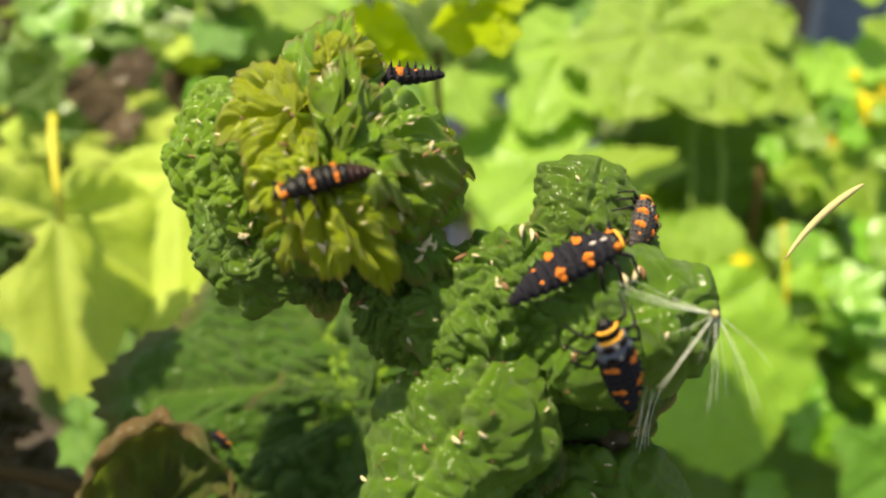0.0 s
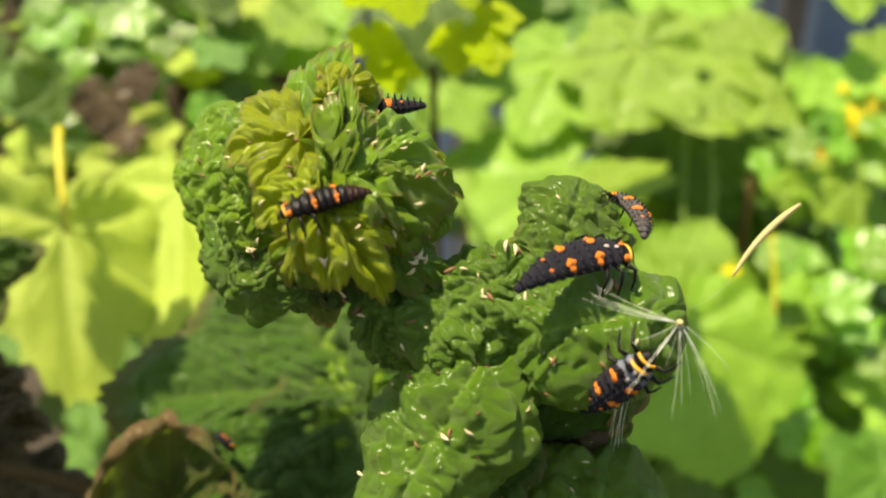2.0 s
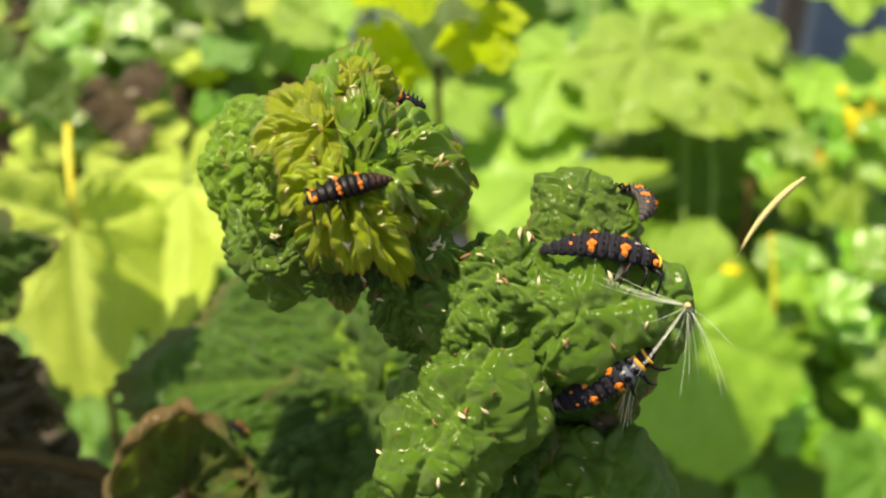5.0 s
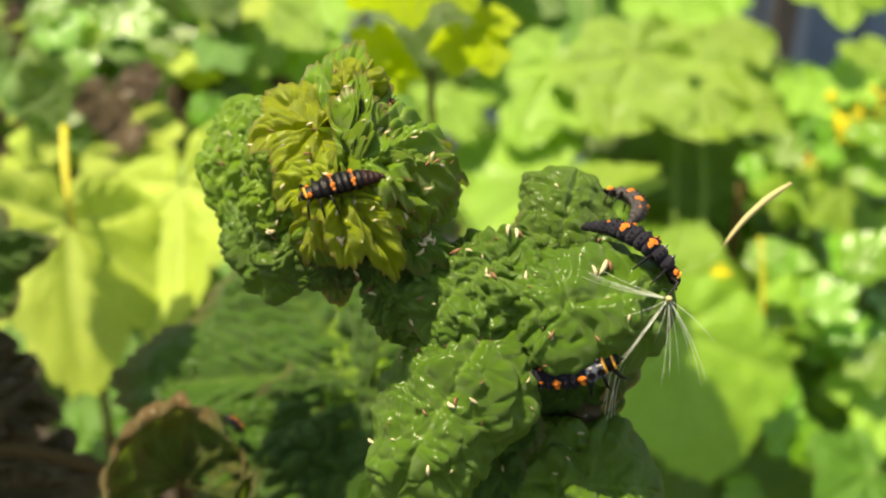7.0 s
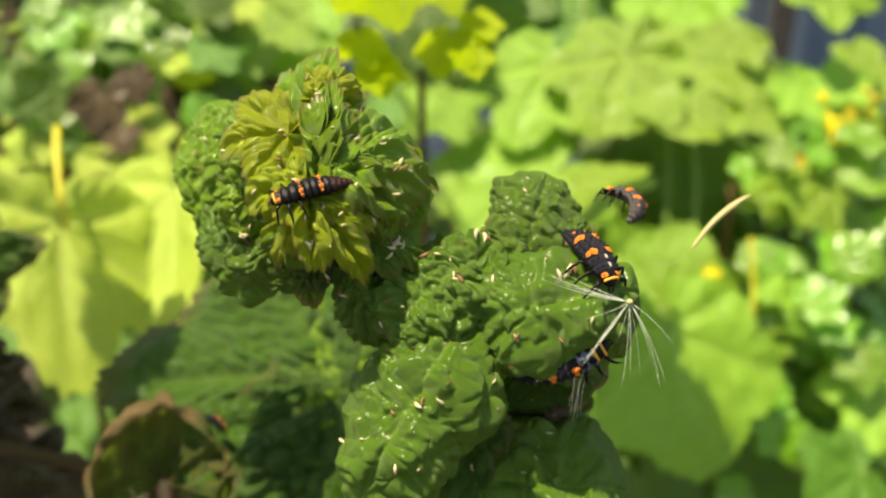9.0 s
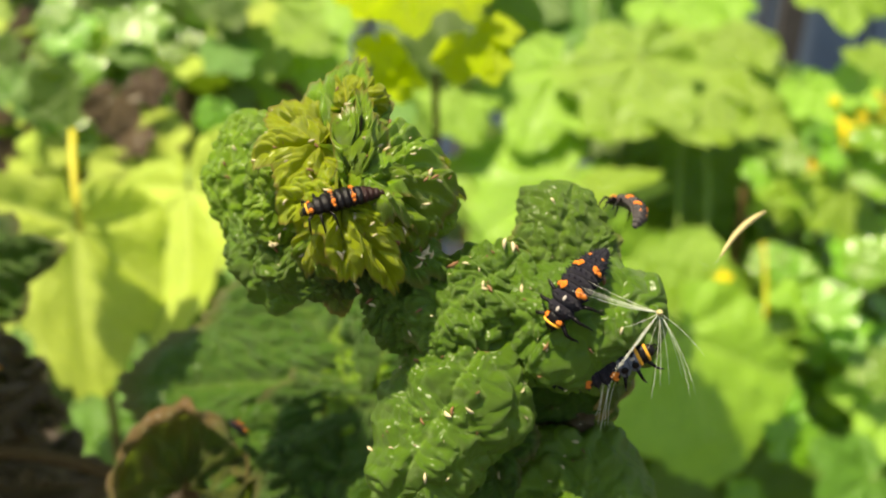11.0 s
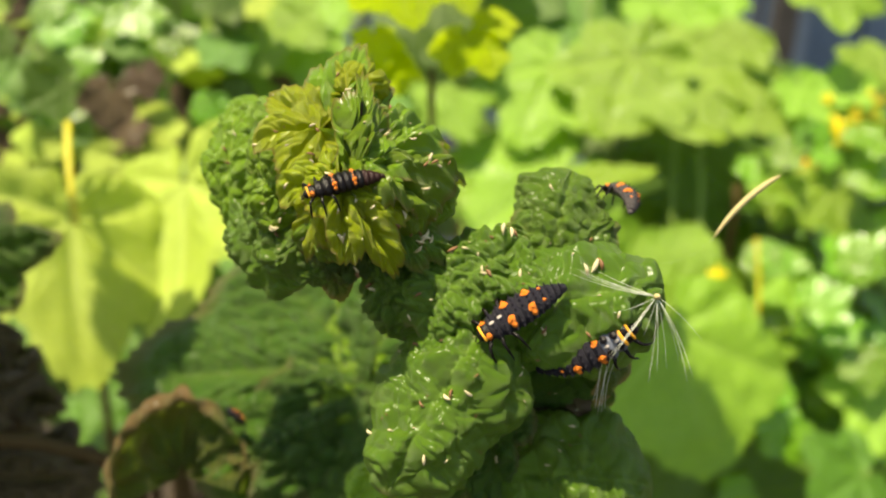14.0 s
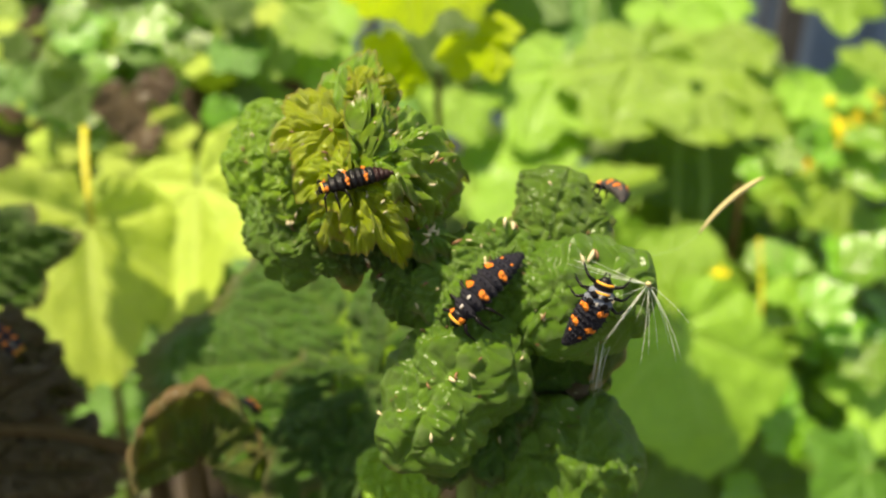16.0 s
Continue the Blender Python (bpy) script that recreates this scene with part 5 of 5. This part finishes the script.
def meet(eye, p):
    """The nearest point of the shoot's leaves on the line from eye through p, with its normal."""
    eye, way, best = Vector(eye), (Vector(p) - Vector(eye)).normalized(), None
    for tree in SKIN:
        hit, normal, _, d = tree.ray_cast(eye, way)
        if hit is not None and (best is None or d < best[2]):
            best = (hit, normal if normal.dot(way) < 0 else -normal, d)
    return best


def husk_mesh(seed, material):
    rnd = random.Random(seed)
    pieces = tube(arc((0, -0.5, 0), (rnd.uniform(-0.25, 0.25), 0, rnd.uniform(0.1, 0.4)), (0, 0.5, 0), 6), [0.05, 0.12, 0.16, 0.15, 0.12, 0.07, 0.02], 7)
    return mesh_of("aphid_husk", *pieces, material)


HUSKS = [husk_mesh(i, HUSK) for i in range(5)] + [husk_mesh(i, RUSTY) for i in range(3)]


def husks():
    rnd = random.Random(11)
    spots = [((13.2, 64.0, -1.7), 1.5), ((12.5, 64.0, -2.0), 1.1), ((13.7, 64.0, -1.5), 1.2), ((8.8, 62.0, -7.1), 0.9), ((1.2, 61.0, -12.6), 0.9), ((-6.1, 66.0, -16.9), 1.1), ((-1.0, 62.0, -18.2), 1.0), ((6.3, 68.0, 1.2), 1.2), ((1.0, 66.0, -0.7), 1.1),
             ((-1.6, 64.0, 0.1), 1.2), ((-2.0, 64.0, -0.5), 1.0), ((-1.3, 64.0, 0.4), 0.9), ((-16.2, 74.0, 1.6), 0.9), ((10.5, 72.0, 5.8), 0.7), ((4.3, 66.0, -2.6), 1.1), ((7.1, 66.0, -2.5), 1.0), ((-8.4, 61.0, 0.1), 0.8), ((-6.1, 67.0, 15.7), 1.3), ((-9.6, 67.0, 15.0), 0.7), ((-0.6, 68.0, 12.3), 0.9), ((-1.0, 68.0, 7.8), 1.0), ((-1.5, 68.0, 7.3), 0.8)]
    spots += [((-8.6, 59.5, 4.3), 1.6), ((-1.5, 64.0, 0.9), 1.1), ((-1.0, 64.0, 0.4), 1.0), ((-1.8, 64.0, 0.2), 0.9), ((0.9, 64.0, -0.4), 1.2), ((2.2, 64.0, -0.4), 0.8), ((-8.8, 64.0, 0.2), 1.1), ((-8.3, 64.0, 0.4), 0.9), ((-13.4, 64.0, 4.7), 0.8), ((-5.4, 64.0, 9.5), 0.8), ((-4.8, 64.0, 9.3), 0.8), ((-1.0, 64.0, 7.6), 1.1), ((-0.7, 64.0, 7.0), 0.9), ((-0.3, 64.0, 6.8), 0.8), ((-7.3, 64.0, -2.4), 0.9), ((-6.9, 64.0, -2.7), 1.0), ((-6.0, 64.0, -3.7), 1.0), ((-5.8, 64.0, -4.2), 0.9), ((-14.4, 64.0, 1.1), 1.1), ((-14.0, 64.0, 0.6), 0.9), ((-13.8, 64.0, 1.7), 0.7), ((-10.8, 64.0, 9.5), 0.8), ((0.5, 64.0, 10.0), 0.9), ((-0.8, 64.0, 11.9), 1.0), ((-0.3, 64.0, 12.2), 0.9), ((0.1, 64.0, 11.7), 0.8), ((3.8, 64.0, -2.5), 1.0), ((5.4, 64.0, 1.3), 1.2), ((6.4, 64.0, 0.9), 0.9), ((0.9, 64.0, -13.2), 1.2), ((2.6, 64.0, -12.8), 1.0), ((8.9, 64.0, -7.4), 1.0), ((-6.0, 64.0, -16.0), 1.2), ((-5.6, 64.0, -16.3), 1.0), ((-1.9, 64.0, -4.5), 0.8), ((-0.4, 64.0, -1.7), 0.7), ((-3.4, 64.0, 2.4), 0.9), ((-3.9, 64.0, 1.3), 0.8), ((-6.0, 64.0, 3.0), 0.6), ((-17.9, 64.0, 9.1), 0.7), ((-18.8, 64.0, 7.7), 0.7), ((-18.5, 64.0, 6.5), 0.8), ((1.8, 64.0, 8.6), 0.8), ((1.5, 64.0, 6.3), 0.8), ((-2.6, 64.0, 9.1), 0.7)]
    spots = [(Vector(p), k) for p, k in spots]
    for a, b, z0, z1, count in ((-6, 16, -19, 1, 66), (-19, 1, -1, 14, 48)):
        spots += [(Vector((rnd.uniform(a, b), 64, rnd.uniform(z0, z1))), rnd.choice((0.3, 0.38, 0.46, 0.56, 0.75))) for _ in range(count)]
    for p, size in spots:
        hit = meet((-0.5, -11.5, -1.9), p)
        if hit is None:
            continue
        turn = hit[1].to_track_quat("Z", "Y").to_matrix().to_4x4() @ pose(0, 0, 0, rnd.uniform(-20, 20), 0, rnd.uniform(0, 360))
        ob = new("aphid_husk", rnd.choice(HUSKS))
        ob.matrix_world = BASE @ Matrix.Translation(hit[0] + hit[1] * 0.1 * size) @ turn @ Matrix.Scale(size, 4)
        brown = ob.data.materials[0] is RUSTY
        tagged(ob, "brown shed aphid skin stuck to a leaf" if brown else "papery cream shed aphid skin on a leaf", "aphid skin", "shed aphid skins")


husks()


def eye_at(t):
    return [float(np.interp(t, [r[0] for r in ROWS], [r[i] for r in ROWS])) for i in (1, 2, 3)]


def seat(t, p, lift=0.9):
    """p drawn onto the leaf that lies near it along the line of sight, a body's half height above it."""
    hit = meet(eye_at(t), p)
    if hit is None or abs(hit[0].y - p[1]) > 5:
        return p
    return tuple(hit[0] + Vector((0, -0.8, 0.35)) * lift)


def seated(rows, lift=1.1):
    """Rows of a larva's walk with head, middle and tail lifted onto the leaves under them."""
    out = []
    for t, tail, head, bow, up in rows:
        a, b = Vector(seat(t, tail, lift)), Vector(seat(t, head, lift))
        mid = (a + b) / 2
        rise = Vector(seat(t, mid, lift)) - mid
        out.append((t, a, b, Vector(bow) + (rise if rise.y < 0 else rise * 0), up))
    return out


def motions():
    front = (0, -0.8, 0.6)
    crawl(crawler, crawler_rings, seated([
        (0.0, (4.3, 61.0, -3.8), (12.3, 64.0, 0.8), (0, -0.3, 0.5), front),
        (1.0, (6.0, 61.0, -2.1), (13.5, 65.0, 1.4), (0, -0.3, 0.7), front),
        (2.0, (5.9, 61.0, -1.9), (15.1, 65.0, 0.8), (0, -0.3, 1.0), front),
        (3.0, (6.0, 61.0, -2.1), (13.8, 63.0, -0.7), (0, -0.3, 1.2), front),
        (4.0, (5.4, 61.0, -2.2), (14.4, 64.0, -0.1), (0, -0.3, 0.8), front),
        (6.5, (11.4, 66.0, 1.0), (19.3, 66.0, -3.5), (0.5, 0, 0.9), (0.3, -0.3, 0.9)),
        (7.5, (11.8, 66.0, 1.4), (19.7, 66.0, -2.8), (0.5, 0, 0.9), (0.3, -0.3, 0.9)),
        (8.5, (11.8, 67.0, 1.2), (17.8, 67.0, -1.5), (0.4, 0, 0.8), (0.2, -0.4, 0.9)),
        (9.7, (15.9, 66.0, 0.5), (15.6, 64.0, -5.9), (0.2, -0.3, 0.4), (0.1, -0.9, 0.4)),
        (11.0, (13.9, 63.6, 0.5), (8.9, 60.0, -5.6), (0, -0.2, 0.3), front),
        (11.5, (13.5, 63.6, -1.0), (10.2, 61.0, -7.4), (0, -0.2, 0.3), front),
        (12.0, (11.5, 62.6, -2.7), (10.4, 61.0, -10.0), (0, -0.2, 0.3), front),
        (12.5, (10.9, 61.6, -2.9), (8.7, 60.0, -9.0), (0, -0.2, 0.3), front),
        (13.0, (10.7, 61.6, -3.1), (6.8, 60.0, -9.2), (0, -0.2, 0.3), front),
        (13.5, (10.5, 61.6, -3.6), (4.4, 60.0, -8.2), (0, -0.2, 0.3), front),
        (14.0, (10.3, 61.6, -3.9), (3.4, 59.5, -7.9), (0, -0.2, 0.3), front),
        (15.0, (8.5, 61.7, -2.6), (2.0, 59.5, -7.6), (0, -0.2, 0.3), front),
        (15.5, (8.4, 61.7, -3.6), (1.9, 60.0, -7.4), (0, -0.2, 0.3), front),
        (16.0, (6.8, 61.9, -2.1), (0.8, 59.5, -8.1), (0, -0.2, 0.3), front),
    ]), 1.0)
    under = (0, -1, 0.05)
    crawl(lurker, lurker_rings, [
        (0.0, (13.7, 67.0, -11.6), (10.3, 59.0, -4.7), (0, -1, 0), (0, -1, 0.2)),
        (1.0, (13.3, 67.0, -12.1), (12.6, 59.0, -4.2), (0, -1, 0), (0, -1, 0.2)),
        (2.0, (11.8, 67.0, -11.6), (15.6, 60.0, -6.6), (0, -0.6, 0), (0, -1, 0.1)),
        (3.0, (11.8, 67.0, -11.9), (16.4, 61.0, -7.0), (0, -0.3, 0), under),
        (4.0, (10.1, 67.0, -11.8), (17.4, 63.0, -6.9), (0, 0, -0.3), under),
        (6.5, (6.1, 66.3, -13.9), (13.8, 64.8, -9.7), (0, 0, -0.3), under),
        (7.0, (6.3, 66.3, -11.0), (14.6, 64.8, -9.3), (0, 0, -0.5), under),
        (8.5, (8.6, 66.3, -11.0), (16.3, 64.8, -8.1), (0, 0, -0.5), under),
        (11.0, (8.9, 66.3, -10.6), (18.2, 64.8, -7.5), (0, 0, -0.5), under),
        (11.5, (8.2, 66.3, -10.4), (19.0, 64.8, -8.2), (0, 0, -0.4), under),
        (12.0, (8.7, 66.3, -11.0), (19.9, 64.8, -7.2), (0, 0, -0.6), under),
        (13.0, (8.9, 66.0, -10.6), (17.4, 64.0, -7.5), (0, 0, -0.6), under),
        (14.0, (8.8, 66.0, -10.9), (16.6, 63.0, -6.9), (0, 0, -0.6), under),
        (15.0, (8.2, 65.0, -10.0), (14.7, 61.0, -5.6), (0, -0.2, -0.5), under),
        (15.5, (10.0, 63.0, -10.0), (13.4, 59.0, -4.4), (0.5, -0.4, -0.5), (0, -1, 0.2)),
        (16.0, (10.9, 63.0, -9.6), (13.9, 59.0, -3.9), (0.3, -0.4, -0.3), (0, -1, 0.2)),
    ], 0.95)
    crawl(climber, climber_rings, [
        (0.0, (-0.2, 73.0, 14.2), (-8.9, 72.0, 14.1), (0, 0, -0.3), (0, -0.3, 1)),
        (1.5, (-0.9, 73.0, 13.9), (-8.9, 72.0, 13.6), (0, 0, -0.3), (0, -0.3, 1)),
        (3.5, (-1.8, 73.0, 13.5), (-8.8, 72.0, 13.7), (0, 0, 0), (0, -0.3, 1)),
        (7.0, (-3.8, 73.0, 12.6), (-8.6, 72.0, 14.2), (0, 0, 0), (0, -0.3, 1)),
        (11.0, (-5.1, 74.0, 11.5), (-8.7, 72.0, 14.9), (0, 0, 0), (0, -0.4, 1)),
        (16.0, (-5.3, 74.0, 9.5), (-8.8, 72.0, 15.5), (0, 0, 0), (0, -0.4, 1)),
    ], 0.88)
    crawl(hanger, hanger_rings, [
        (0.0, (14.3, 70.0, 0.1), (15.7, 72.0, 4.1), (0.3, -0.2, 0), (0.5, -0.8, 0)),
        (1.0, (15.3, 70.0, -0.5), (16.6, 72.0, 6.5), (0.3, -0.2, 0), (0.5, -0.8, 0)),
        (2.0, (16.9, 68.0, 2.3), (15.7, 75.0, 6.0), (0.6, -0.6, 0.3), (0.6, -0.6, 0.5)),
        (3.0, (17.7, 69.5, 3.1), (17.7, 75.0, 5.9), (0.7, -0.6, 0.4), (0.6, -0.7, 0.4)),
        (4.2, (16.4, 69.5, 3.2), (16.4, 75.0, 5.9), (0.7, -0.6, 0.4), (0.6, -0.7, 0.4)),
        (6.5, (16.3, 71.0, 2.3), (14.9, 75.0, 5.5), (1.7, -0.3, 0.4), (0.8, -0.5, 0.4)),
        (8.5, (20.1, 71.0, 2.8), (18.8, 75.0, 6.0), (1.7, -0.3, 0.4), (0.8, -0.5, 0.4)),
        (11.0, (18.0, 71.0, 3.4), (16.5, 75.0, 6.1), (1.2, -0.3, 0.5), (0.7, -0.5, 0.5)),
        (13.5, (17.8, 71.0, 3.4), (16.3, 75.0, 6.0), (0.9, -0.3, 0.5), (0.6, -0.5, 0.6)),
        (16.0, (17.7, 72.0, 4.2), (16.0, 75.0, 5.9), (0.6, -0.3, 0.3), (0.5, -0.5, 0.7)),
    ], 0.8)
    sway = []
    for t, a, b in ((0.0, (29.1, 78.0, -0.6), (35.9, 78.0, 6.0)), (1.5, (27.3, 78.0, -1.2), (34.9, 78.0, 6.5)), (3.5, (27.6, 78.0, 0.2), (32.5, 78.0, 6.4)), (7.0, (27.8, 78.0, 0.6), (34.7, 78.0, 7.1)),
                    (11.0, (28.2, 78.0, 0.8), (35.5, 83.6, 6.7)), (12.5, (28.7, 78.0, 1.1), (34.1, 78.0, 6.3)), (14.5, (27.6, 78.0, 1.6), (34.2, 78.0, 8.0)), (16.0, (27.3, 78.0, 1.3), (33.9, 78.0, 7.2))):
        m = aim(a, b, (0, -1, 0))
        sway.append((t, pose(0, 0, 0.62, -25, 0, 0) @ pose(*(m.translation * MM)) @ m.to_quaternion().to_matrix().to_4x4()))
    walk(awn, sway)


motions()
